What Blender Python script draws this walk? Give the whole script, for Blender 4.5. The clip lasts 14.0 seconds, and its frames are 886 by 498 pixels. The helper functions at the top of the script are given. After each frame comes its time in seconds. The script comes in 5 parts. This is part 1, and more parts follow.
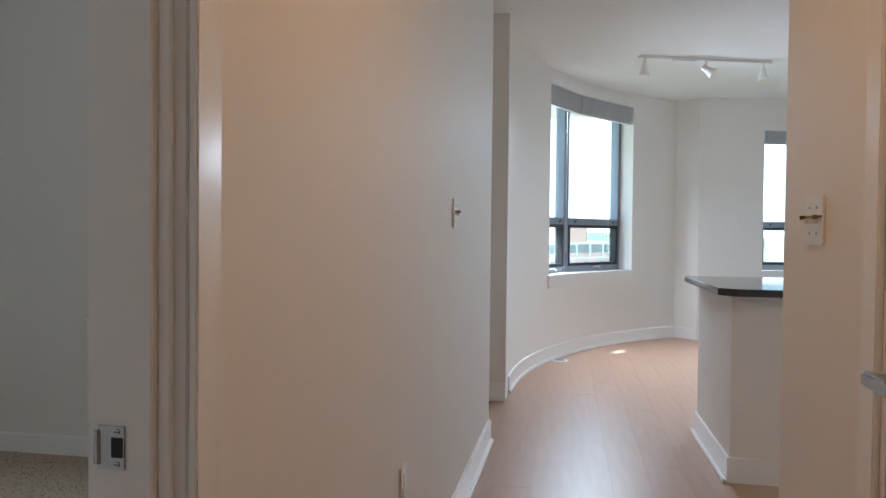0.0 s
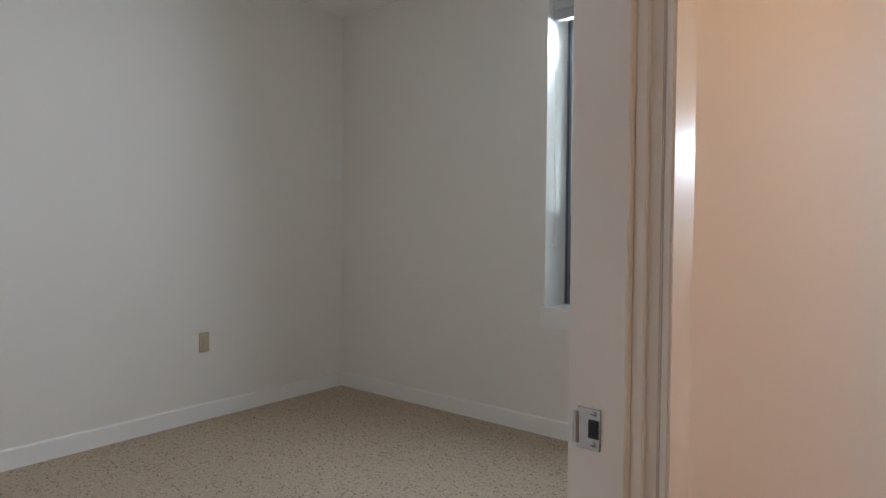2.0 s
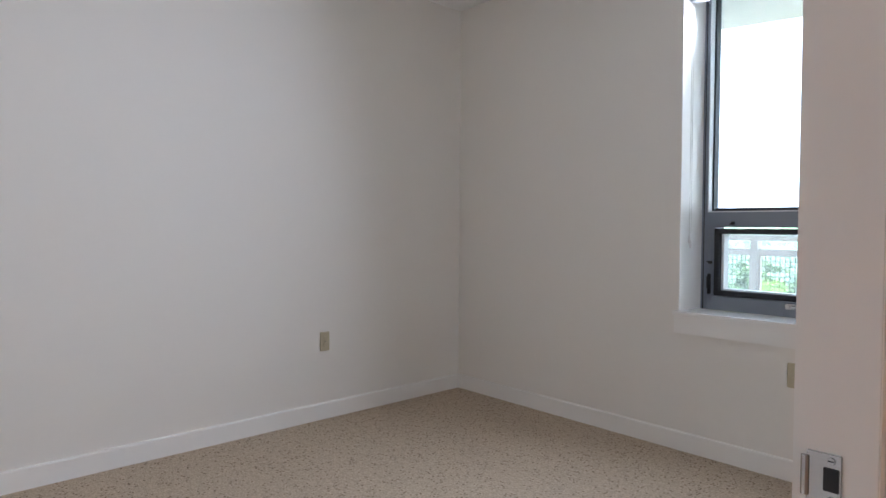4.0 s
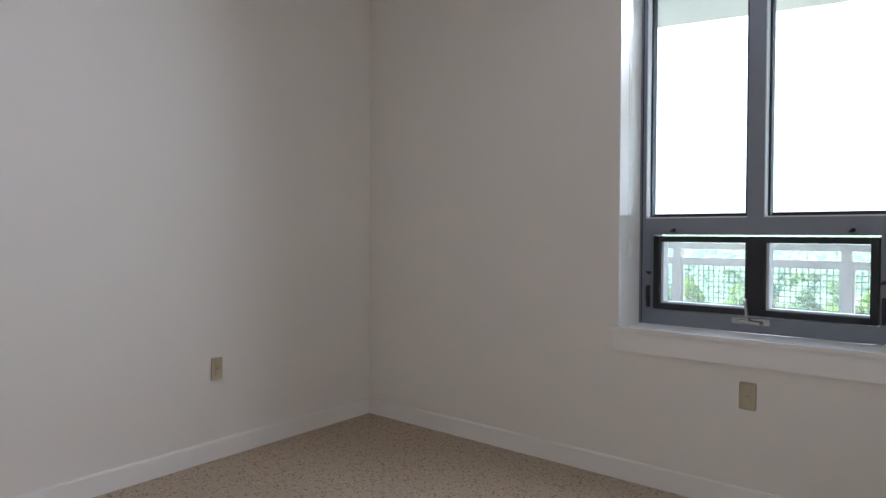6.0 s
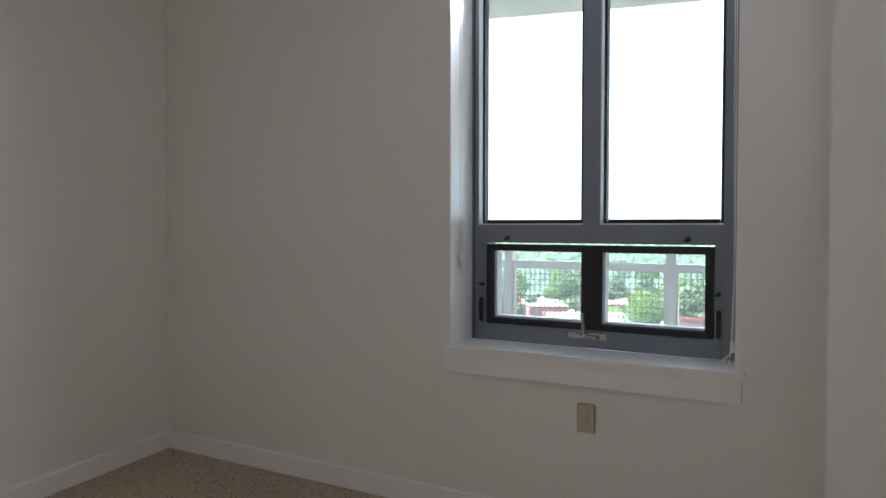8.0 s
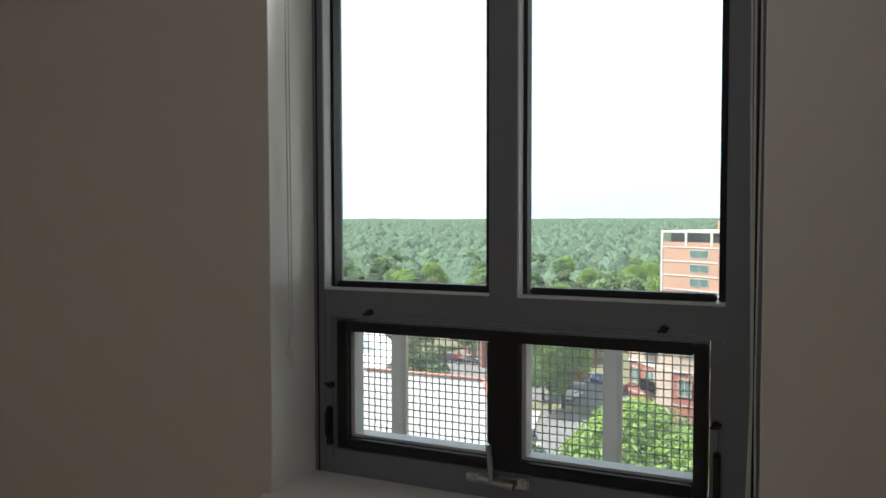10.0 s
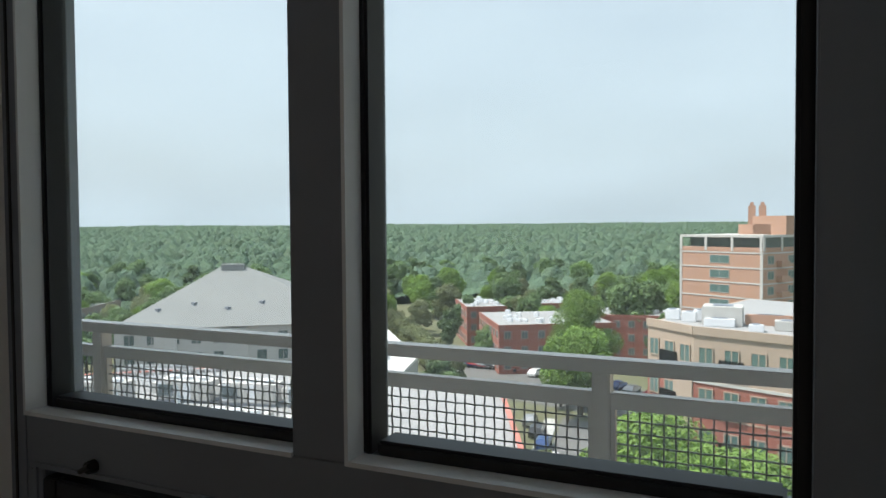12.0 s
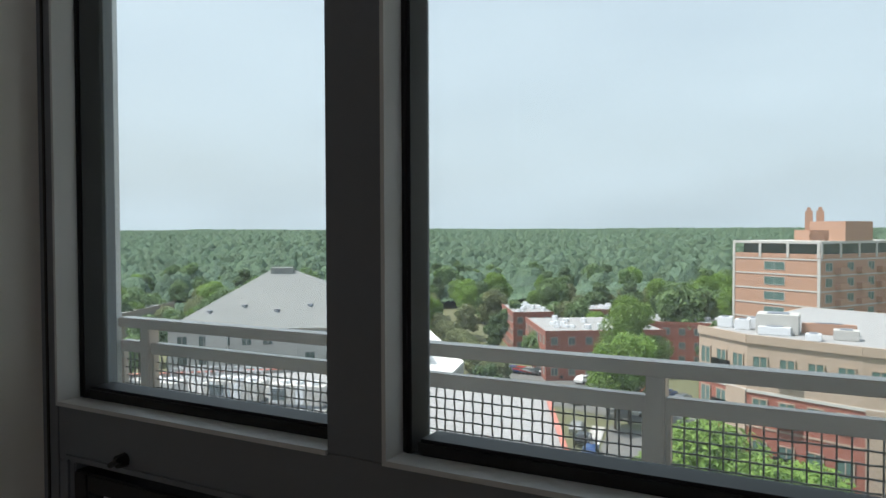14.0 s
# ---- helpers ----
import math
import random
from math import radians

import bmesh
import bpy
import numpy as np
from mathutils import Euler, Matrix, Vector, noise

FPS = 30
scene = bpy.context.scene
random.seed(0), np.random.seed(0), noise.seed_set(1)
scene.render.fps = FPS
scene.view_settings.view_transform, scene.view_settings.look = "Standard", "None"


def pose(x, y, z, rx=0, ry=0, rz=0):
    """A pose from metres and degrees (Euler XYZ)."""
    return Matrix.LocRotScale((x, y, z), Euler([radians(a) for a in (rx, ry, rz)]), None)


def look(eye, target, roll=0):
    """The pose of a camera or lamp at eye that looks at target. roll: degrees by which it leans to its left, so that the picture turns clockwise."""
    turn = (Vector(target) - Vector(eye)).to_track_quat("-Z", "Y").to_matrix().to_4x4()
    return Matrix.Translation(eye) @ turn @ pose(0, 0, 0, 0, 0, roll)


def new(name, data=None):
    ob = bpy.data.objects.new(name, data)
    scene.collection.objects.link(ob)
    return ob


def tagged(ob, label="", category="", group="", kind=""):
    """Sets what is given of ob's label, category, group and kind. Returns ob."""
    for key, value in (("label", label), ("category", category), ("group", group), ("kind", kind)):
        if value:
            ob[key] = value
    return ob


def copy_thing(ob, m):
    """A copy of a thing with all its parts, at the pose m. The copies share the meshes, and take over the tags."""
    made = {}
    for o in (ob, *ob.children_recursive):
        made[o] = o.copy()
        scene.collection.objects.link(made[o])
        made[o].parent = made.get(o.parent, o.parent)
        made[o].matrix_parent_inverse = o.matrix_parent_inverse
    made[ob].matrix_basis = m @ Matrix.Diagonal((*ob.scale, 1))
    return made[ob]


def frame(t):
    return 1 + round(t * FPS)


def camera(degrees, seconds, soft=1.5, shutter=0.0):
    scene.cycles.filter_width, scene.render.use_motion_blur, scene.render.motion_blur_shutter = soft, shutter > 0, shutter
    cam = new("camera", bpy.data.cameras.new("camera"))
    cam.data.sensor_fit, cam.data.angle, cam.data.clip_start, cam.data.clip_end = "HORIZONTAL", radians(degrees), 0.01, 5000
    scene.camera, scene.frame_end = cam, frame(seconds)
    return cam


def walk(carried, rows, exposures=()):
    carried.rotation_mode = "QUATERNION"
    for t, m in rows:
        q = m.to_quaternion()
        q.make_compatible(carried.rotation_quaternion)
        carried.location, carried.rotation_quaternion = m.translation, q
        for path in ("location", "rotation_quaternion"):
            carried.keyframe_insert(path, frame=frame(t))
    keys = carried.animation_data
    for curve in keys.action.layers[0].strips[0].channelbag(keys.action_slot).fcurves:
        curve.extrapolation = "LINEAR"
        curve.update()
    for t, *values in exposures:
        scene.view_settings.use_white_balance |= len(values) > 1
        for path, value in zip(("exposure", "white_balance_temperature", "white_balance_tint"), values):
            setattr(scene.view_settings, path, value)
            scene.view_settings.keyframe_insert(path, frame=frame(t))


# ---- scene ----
cam = camera(63.3, 14.0)
PATH = [
    (0, (4.25, -3.352, 1.186), (3.91, -1.381, 1.139), 0.6),
    (0.5, (4.213, -3.29, 1.188), (3.58, -1.394, 1.139), 0.4),
    (1, (4.211, -3.299, 1.188), (3.278, -1.531, 1.132), 0.6),
    (1.5, (4.206, -3.339, 1.188), (3.02, -1.73, 1.129), 0.3),
    (2, (4.205, -3.376, 1.181), (2.836, -1.919, 1.121), 0.5),
    (2.5, (4.214, -3.406, 1.181), (2.72, -2.078, 1.119), 0.4),
    (3, (4.218, -3.419, 1.188), (2.643, -2.189, 1.122), 0.4),
    (5.3, (3.655, -3.129, 1.16), (2.134, -1.832, 1.114), 0.2),
    (5.5, (3.625, -3.115, 1.16), (2.144, -1.773, 1.116), 0.2),
    (6, (3.591, -3.107, 1.174), (2.219, -1.652, 1.134), 0.3),
    (6.5, (3.588, -3.077, 1.176), (2.31, -1.539, 1.141), 0.2),
    (7, (3.573, -3.037, 1.181), (2.389, -1.425, 1.144), 0.2),
    (7.5, (3.507, -2.91, 1.177), (2.411, -1.237, 1.143), 0.2),
    (7.7, (3.457, -2.846, 1.201), (2.4, -1.149, 1.155), 0.1),
    (9.8, (2.984, -1.642, 1.446), (2.179, 0.187, 1.36), 0.1),
    (10, (2.987, -1.518, 1.453), (2.183, 0.311, 1.373), -0.1),
    (10.5, (3.0143, -1.1913, 1.485), (2.2013, 0.6347, 1.407), -0.2),
    (11, (2.9875, -0.9281, 1.491), (2.1555, 0.8889, 1.418), -0.5),
    (11.5, (2.9077, -0.6909, 1.516), (2.0647, 1.1221, 1.447), -0.5),
    (12, (2.8927, -0.5039, 1.539), (2.0437, 1.3061, 1.473), -0.4),
    (12.5, (2.8817, -0.4049, 1.532), (2.0317, 1.4051, 1.472), -0.4),
    (13, (2.8827, -0.3849, 1.532), (2.0297, 1.4241, 1.476), -0.4),
    (13.5, (2.8827, -0.3789, 1.531), (2.0037, 1.4161, 1.478), -0.4),
    (14, (2.8627, -0.4419, 1.512), (1.8987, 1.3091, 1.46), -0.2),
]
EXPOSURES = [(0, 2.25, 5450, 8), (1.5, 2.45, 5800, 10), (3.0, 3.15, 5600, 14), (5.3, 2.95, 5750, 17), (7.7, 2.5, 5800, 16),
             (9.8, 1.45, 6600, 14), (10.5, 0.72, 6700, 15), (11.5, 0.5, 6550, 13), (14.0, 0.45, 6550, 13)]
walk(cam, [(t, look(eye, target, roll)) for t, eye, target, roll in PATH], EXPOSURES)

# ---------------------------------------------------------------- light
scene.cycles.max_bounces, scene.cycles.diffuse_bounces = 14, 10
world = bpy.data.worlds.new("hazy_sky")
scene.world = world
world.use_nodes = True
wn, wl = world.node_tree.nodes, world.node_tree.links
wn.clear()
sky = wn.new("ShaderNodeTexSky")
sky.sky_type, sky.sun_disc = "NISHITA", False
sky.sun_elevation, sky.sun_rotation = radians(60), radians(-116)
sky.air_density, sky.dust_density, sky.ozone_density = 1.2, 6.0, 1.0
wco = wn.new("ShaderNodeTexCoord")
wmp = wn.new("ShaderNodeMapping")
wmp.inputs["Scale"].default_value = (1.5, 1.5, 6.0)
wno = wn.new("ShaderNodeTexNoise")
wno.inputs["Scale"].default_value = 1.6
wno.inputs["Detail"].default_value = 6.0
wrp = wn.new("ShaderNodeValToRGB")
wrp.color_ramp.elements[0].position, wrp.color_ramp.elements[0].color = 0.3, (0.72, 0.72, 0.72, 1)
wrp.color_ramp.elements[1].position, wrp.color_ramp.elements[1].color = 0.8, (0.97, 0.97, 0.97, 1)
wmx = wn.new("ShaderNodeMixRGB")
wmx.inputs["Color2"].default_value = (4.25, 5.05, 5.55, 1)
wbg = wn.new("ShaderNodeBackground")
wbg.inputs["Strength"].default_value = 0.15
wout = wn.new("ShaderNodeOutputWorld")
wl.new(wco.outputs["Generated"], wmp.inputs["Vector"])
wl.new(wmp.outputs["Vector"], wno.inputs["Vector"])
wl.new(wno.outputs["Fac"], wrp.inputs["Fac"])
wl.new(wrp.outputs["Color"], wmx.inputs["Fac"])
wl.new(sky.outputs["Color"], wmx.inputs["Color1"])
wl.new(wmx.outputs["Color"], wbg.inputs["Color"])
wl.new(wbg.outputs["Background"], wout.inputs["Surface"])

sun = new("sun", bpy.data.lights.new("sun", "SUN"))
sun.data.energy, sun.data.angle, sun.data.color = 5.0, radians(2), (1.0, 0.95, 0.88)
SUN_EL, SUN_AZ = radians(60), radians(-116)
sun_way = Vector((math.sin(SUN_AZ) * math.cos(SUN_EL), math.cos(SUN_AZ) * math.cos(SUN_EL), math.sin(SUN_EL)))
sun.matrix_world = look(sun_way * 50, (0, 0, 0))

# warm ceiling lamp of the corridor
hall_lamp = new("hall_lamp", bpy.data.lights.new("hall_lamp", "AREA"))
hall_lamp.data.shape, hall_lamp.data.size = "DISK", 0.3
hall_lamp.data.energy, hall_lamp.data.color = 1.4, (1.0, 0.50, 0.165)
hall_lamp.matrix_world = pose(4.3, -2.2, 2.69)




def window_fill(eye, aim, width, height, power):
    """An added area lamp under a window head that boosts the daylight indoors."""
    lamp = new("window_fill_lamp", bpy.data.lights.new("window_fill_lamp", "AREA"))
    lamp.data.shape, lamp.data.size, lamp.data.size_y = "RECTANGLE", width, height
    lamp.data.energy, lamp.data.color = power, (0.93, 0.97, 1.0)
    lamp.data.spread = radians(130)
    lamp.matrix_world = look(eye, aim)


window_fill((2.41, 0.14, 2.29), (2.41, -2.0, 1.55), 1.05, 0.11, 3.4)
window_fill((4.42, 4.02, 2.30), (5.9, 2.7, 0.6), 1.3, 0.12, 12.5)
window_fill((7.02, 5.44, 2.16), (7.2, 3.6, 0.6), 1.1, 0.10, 8.0)


# ---------------------------------------------------------------- materials
def material(name, color, rough=0.6, metal=0.0, second=None, scale=8.0, fine=0.0, fine_scale=300.0, bump=0.0, bump_scale=200.0,
             detail=4.0, island=0.0, spec=0.5, distance=0.002):
    m = bpy.data.materials.new(name)
    m.use_nodes = True
    n, l = m.node_tree.nodes, m.node_tree.links
    b = n["Principled BSDF"]
    b.inputs["Roughness"].default_value = rough
    b.inputs["Metallic"].default_value = metal
    b.inputs["Specular IOR Level"].default_value = spec
    co = n.new("ShaderNodeTexCoord")
    a = n.new("ShaderNodeTexNoise")
    a.inputs["Scale"].default_value, a.inputs["Detail"].default_value = scale, detail
    l.new(co.outputs["Object"], a.inputs["Vector"])
    mix = n.new("ShaderNodeMixRGB")
    second = second or tuple(c * 0.93 for c in color)
    mix.inputs["Color1"].default_value, mix.inputs["Color2"].default_value = (*color, 1), (*second, 1)
    l.new(a.outputs["Fac"], mix.inputs["Fac"])
    out = mix.outputs["Color"]
    if fine:
        f = n.new("ShaderNodeTexNoise")
        f.inputs["Scale"].default_value, f.inputs["Detail"].default_value = fine_scale, 2.0
        l.new(co.outputs["Object"], f.inputs["Vector"])
        ov = n.new("ShaderNodeMixRGB")
        ov.blend_type = "OVERLAY"
        ov.inputs["Fac"].default_value = fine
        l.new(out, ov.inputs["Color1"])
        l.new(f.outputs["Color"], ov.inputs["Color2"])
        hs = n.new("ShaderNodeRGBToBW")
        l.new(f.outputs["Color"], hs.inputs["Color"])
        l.new(hs.outputs["Val"], ov.inputs["Color2"])
        out = ov.outputs["Color"]
    if island:
        g = n.new("ShaderNodeNewGeometry")
        oi = n.new("ShaderNodeObjectInfo")
        ad = n.new("ShaderNodeMath")
        ad.operation = "ADD"
        l.new(g.outputs["Random Per Island"], ad.inputs[0])
        l.new(oi.outputs["Random"], ad.inputs[1])
        mr = n.new("ShaderNodeMapRange")
        mr.inputs["From Max"].default_value = 2.0
        mr.inputs["To Min"].default_value, mr.inputs["To Max"].default_value = 1 - island, 1 + island
        l.new(ad.outputs["Value"], mr.inputs["Value"])
        hv = n.new("ShaderNodeHueSaturation")
        l.new(mr.outputs["Result"], hv.inputs["Value"])
        l.new(out, hv.inputs["Color"])
        out = hv.outputs["Color"]
    l.new(out, b.inputs["Base Color"])
    if bump:
        t = n.new("ShaderNodeTexNoise")
        t.inputs["Scale"].default_value, t.inputs["Detail"].default_value = bump_scale, 3.0
        l.new(co.outputs["Object"], t.inputs["Vector"])
        bp = n.new("ShaderNodeBump")
        bp.inputs["Strength"].default_value, bp.inputs["Distance"].default_value = bump, distance
        l.new(t.outputs["Fac"], bp.inputs["Height"])
        l.new(bp.outputs["Normal"], b.inputs["Normal"])
    return m


def carpet_material():
    m = material("speckled_carpet", (0.57, 0.475, 0.365), 0.95, 0, (0.44, 0.36, 0.27), 30, 0.8, 130, 1.0, 160, spec=0.1, distance=0.008)
    n, l = m.node_tree.nodes, m.node_tree.links
    b = n["Principled BSDF"]
    src = b.inputs["Base Color"].links[0].from_socket
    co = n.new("ShaderNodeTexCoord")
    v = n.new("ShaderNodeTexVoronoi")
    v.inputs["Scale"].default_value = 70
    l.new(co.outputs["Object"], v.inputs["Vector"])
    sep = n.new("ShaderNodeSeparateColor")
    l.new(v.outputs["Color"], sep.inputs["Color"])
    gt = n.new("ShaderNodeMath")
    gt.operation, gt.inputs[1].default_value = "GREATER_THAN", 0.78
    l.new(sep.outputs["Red"], gt.inputs[0])
    lt = n.new("ShaderNodeMath")
    lt.operation, lt.inputs[1].default_value = "LESS_THAN", 0.36
    l.new(v.outputs["Distance"], lt.inputs[0])
    mu = n.new("ShaderNodeMath")
    mu.operation = "MULTIPLY"
    l.new(gt.outputs["Value"], mu.inputs[0])
    l.new(lt.outputs["Value"], mu.inputs[1])
    mx = n.new("ShaderNodeMixRGB")
    mx.inputs["Color2"].default_value = (0.17, 0.12, 0.08, 1)
    l.new(mu.outputs["Value"], mx.inputs["Fac"])
    l.new(src, mx.inputs["Color1"])
    l.new(mx.outputs["Color"], b.inputs["Base Color"])
    return m


def wood_material():
    m = material("warm_laminate", (0.46, 0.29, 0.20), 0.36, 0, (0.34, 0.205, 0.135), 3, 0, 300, 0.06, 60, island=0.07)
    n, l = m.node_tree.nodes, m.node_tree.links
    a = [k for k in n if k.bl_idname == "ShaderNodeTexNoise"][0]
    co = [k for k in n if k.bl_idname == "ShaderNodeTexCoord"][0]
    mp = n.new("ShaderNodeMapping")
    mp.inputs["Scale"].default_value = (9, 0.8, 9)
    l.new(co.outputs["Object"], mp.inputs["Vector"])
    l.new(mp.outputs["Vector"], a.inputs["Vector"])
    return m


def glass_material(name, tint=(0.95, 0.98, 0.98), gloss=0.04, haze_veil=0.065):
    """Clear glass with a thin translucent veil that stands in for outdoor haze."""
    m = bpy.data.materials.new(name)
    m.use_nodes = True
    n, l = m.node_tree.nodes, m.node_tree.links
    n.remove(n["Principled BSDF"])
    tr = n.new("ShaderNodeBsdfTransparent")
    tr.inputs["Color"].default_value = (*tint, 1)
    gl = n.new("ShaderNodeBsdfGlossy")
    gl.inputs["Roughness"].default_value = 0.02
    mx = n.new("ShaderNodeMixShader")
    mx.inputs["Fac"].default_value = gloss
    l.new(tr.outputs["BSDF"], mx.inputs[1])
    l.new(gl.outputs["BSDF"], mx.inputs[2])
    veil = n.new("ShaderNodeBsdfTranslucent")
    veil.inputs["Color"].default_value = (0.85, 0.95, 1.0, 1)
    m2 = n.new("ShaderNodeMixShader")
    m2.inputs["Fac"].default_value = haze_veil
    l.new(mx.outputs["Shader"], m2.inputs[1])
    l.new(veil.outputs["BSDF"], m2.inputs[2])
    l.new(m2.outputs["Shader"], n["Material Output"].inputs["Surface"])
    return m


PAINT = material("eggshell_wall_paint", (0.81, 0.785, 0.745), 0.66, 0, (0.78, 0.755, 0.715), 1.2, 0.03, 40, 0.12, 260, spec=0.25)
CEIL = material("flat_ceiling_paint", (0.85, 0.84, 0.82), 0.8, 0, (0.83, 0.82, 0.80), 2, 0, 40, 0.15, 200)
TRIM = material("gloss_trim_paint", (0.88, 0.87, 0.85), 0.22, 0, (0.85, 0.84, 0.82), 3, 0, 40, 0.10, 45)
CARPET = carpet_material()
WOOD = wood_material()
TILE = material("tan_floor_tile", (0.50, 0.36, 0.22), 0.3, 0, (0.42, 0.30, 0.19), 6)
GRANITE = material("black_granite", (0.012, 0.011, 0.011), 0.07, 0, (0.06, 0.05, 0.045), 60, 0.3, 200)
ALU = material("grey_anodised_aluminium", (0.24, 0.265, 0.31), 0.4, 0.3, (0.21, 0.235, 0.28), 5, 0, 300, 0.05, 400)
# raised in tone so the glazing beads show the sky light they catch
ALU_LIGHT = material("pale_painted_metal", (0.74, 0.76, 0.79), 0.3, 0.0, (0.68, 0.70, 0.73), 4)
GASKET = material("black_rubber", (0.012, 0.013, 0.017), 0.5)
BLACK = material("black_plastic", (0.01, 0.01, 0.012), 0.35)
STEEL = material("brushed_steel", (0.55, 0.55, 0.54), 0.25, 1.0, (0.42, 0.42, 0.42), 30)
ALMOND = material("almond_plastic", (0.54, 0.48, 0.34), 0.35)
WHITE_PLASTIC = material("white_plastic", (0.82, 0.81, 0.78), 0.3)
BRASS = material("worn_brass", (0.30, 0.18, 0.07), 0.4, 1.0)
CORD = material("white_cord", (0.70, 0.69, 0.65), 0.7)
RAIL = material("taupe_railing_paint", (0.60, 0.52, 0.465), 0.22, 0.1, (0.53, 0.465, 0.42), 6, 0.1, 60, 0.1, 80)
WIRE = material("dark_wire", (0.10, 0.095, 0.09), 0.5, 0.3)
CONCRETE = material("pale_concrete", (0.50, 0.50, 0.48), 0.85, 0, (0.42, 0.42, 0.41), 3, 0.3, 60, 0.3, 40)
BLIND = material("pale_blind_slats", (0.55, 0.56, 0.57), 0.5, 0, (0.46, 0.47, 0.49), 30)
GLASS = glass_material("clear_glass")
LENS_GLASS = material("frosted_lamp_face", (0.85, 0.8, 0.7), 0.3)
ASPHALT = material("asphalt", (0.16, 0.16, 0.155), 0.9, 0, (0.12, 0.12, 0.115), 0.05, 0.2, 2)
DECK = material("pale_roof_membrane", (0.34, 0.34, 0.34), 0.8, 0, (0.28, 0.28, 0.28), 0.08, 0.2, 1.5)
KERB = material("faded_red_paint", (0.55, 0.16, 0.12), 0.7, 0, (0.48, 0.20, 0.16), 0.5)
GRASS = material("dry_grass", (0.10, 0.12, 0.055), 0.95, 0, (0.15, 0.14, 0.08), 0.05, 0.3, 1.0)
# the canopy's base colour leans blue to stand in for distance haze
FOREST = material("hazed_woodland_canopy", (0.075, 0.125, 0.085), 0.95, 0, (0.115, 0.17, 0.115), 0.02, 0.55, 0.8, 1.0, 0.9, detail=5.0, spec=0.03, distance=1.6)
BARK = material("bark", (0.10, 0.08, 0.06), 0.95, 0, (0.06, 0.05, 0.04), 4)
BRICK_TAN = material("tan_brick", (0.46, 0.27, 0.19), 0.9, 0, (0.40, 0.24, 0.17), 0.3, 0.2, 6)
BRICK_RED = material("red_brick", (0.33, 0.12, 0.085), 0.9, 0, (0.27, 0.10, 0.075), 0.4, 0.2, 6)
BROWN = material("brown_masonry", (0.27, 0.23, 0.19), 0.9, 0, (0.23, 0.19, 0.16), 0.3, 0.1, 5)
BEIGE = material("beige_masonry", (0.42, 0.33, 0.26), 0.9, 0, (0.37, 0.29, 0.23), 0.3, 0.1, 5)
OFFWHITE = material("offwhite_stucco", (0.52, 0.51, 0.49), 0.85, 0, (0.46, 0.45, 0.43), 0.3)
SHINGLE = material("grey_shingle", (0.24, 0.25, 0.245), 0.9, 0, (0.20, 0.21, 0.21), 0.2, 0.25, 2.5)
FARGLASS = material("dark_window_glass", (0.06, 0.09, 0.09), 0.08, 0, (0.10, 0.14, 0.13), 0.3)
TEAL_GLASS = material("green_tinted_glass", (0.075, 0.135, 0.125), 0.08, 0, (0.11, 0.18, 0.165), 0.4)
DISH = material("pale_dish_metal", (0.58, 0.63, 0.66), 0.4, 0.1, (0.50, 0.55, 0.58), 0.8)


def leaf_material(name, color, second):
    """Foliage that lets part of the daylight through."""
    m = material(name, color, 0.75, 0, second, 0.6, island=0.45, spec=0.15)
    n, l = m.node_tree.nodes, m.node_tree.links
    b = n["Principled BSDF"]
    tr = n.new("ShaderNodeBsdfTranslucent")
    l.new(b.inputs["Base Color"].links[0].from_socket, tr.inputs["Color"])
    mx = n.new("ShaderNodeMixShader")
    mx.inputs["Fac"].default_value = 0.4
    l.new(b.outputs["BSDF"], mx.inputs[1])
    l.new(tr.outputs["BSDF"], mx.inputs[2])
    l.new(mx.outputs["Shader"], n["Material Output"].inputs["Surface"])
    return m


LEAVES = [leaf_material("leaves_mid", (0.145, 0.225, 0.10), (0.185, 0.275, 0.12)),
          leaf_material("leaves_bright", (0.17, 0.28, 0.07), (0.23, 0.35, 0.09)),
          leaf_material("leaves_dark", (0.12, 0.185, 0.09), (0.155, 0.225, 0.11)),
          leaf_material("leaves_olive", (0.20, 0.23, 0.12), (0.24, 0.265, 0.14))]


def crowns_vary(m, size):
    """Gives every crown of the canopy a tone of its own."""
    n, l = m.node_tree.nodes, m.node_tree.links
    b = n["Principled BSDF"]
    src = b.inputs["Base Color"].links[0].from_socket
    co = n.new("ShaderNodeTexCoord")
    v = n.new("ShaderNodeTexVoronoi")
    v.inputs["Scale"].default_value = 1 / size
    l.new(co.outputs["Object"], v.inputs["Vector"])
    sep = n.new("ShaderNodeSeparateColor")
    l.new(v.outputs["Color"], sep.inputs["Color"])
    val, hue = n.new("ShaderNodeMapRange"), n.new("ShaderNodeMapRange")
    val.inputs["To Min"].default_value, val.inputs["To Max"].default_value = 0.72, 1.22
    hue.inputs["To Min"].default_value, hue.inputs["To Max"].default_value = 0.465, 0.515
    l.new(sep.outputs["Red"], val.inputs["Value"])
    l.new(sep.outputs["Green"], hue.inputs["Value"])
    hs = n.new("ShaderNodeHueSaturation")
    l.new(val.outputs["Result"], hs.inputs["Value"])
    l.new(hue.outputs["Result"], hs.inputs["Hue"])
    l.new(src, hs.inputs["Color"])
    l.new(hs.outputs["Color"], b.inputs["Base Color"])


crowns_vary(FOREST, 8.0)


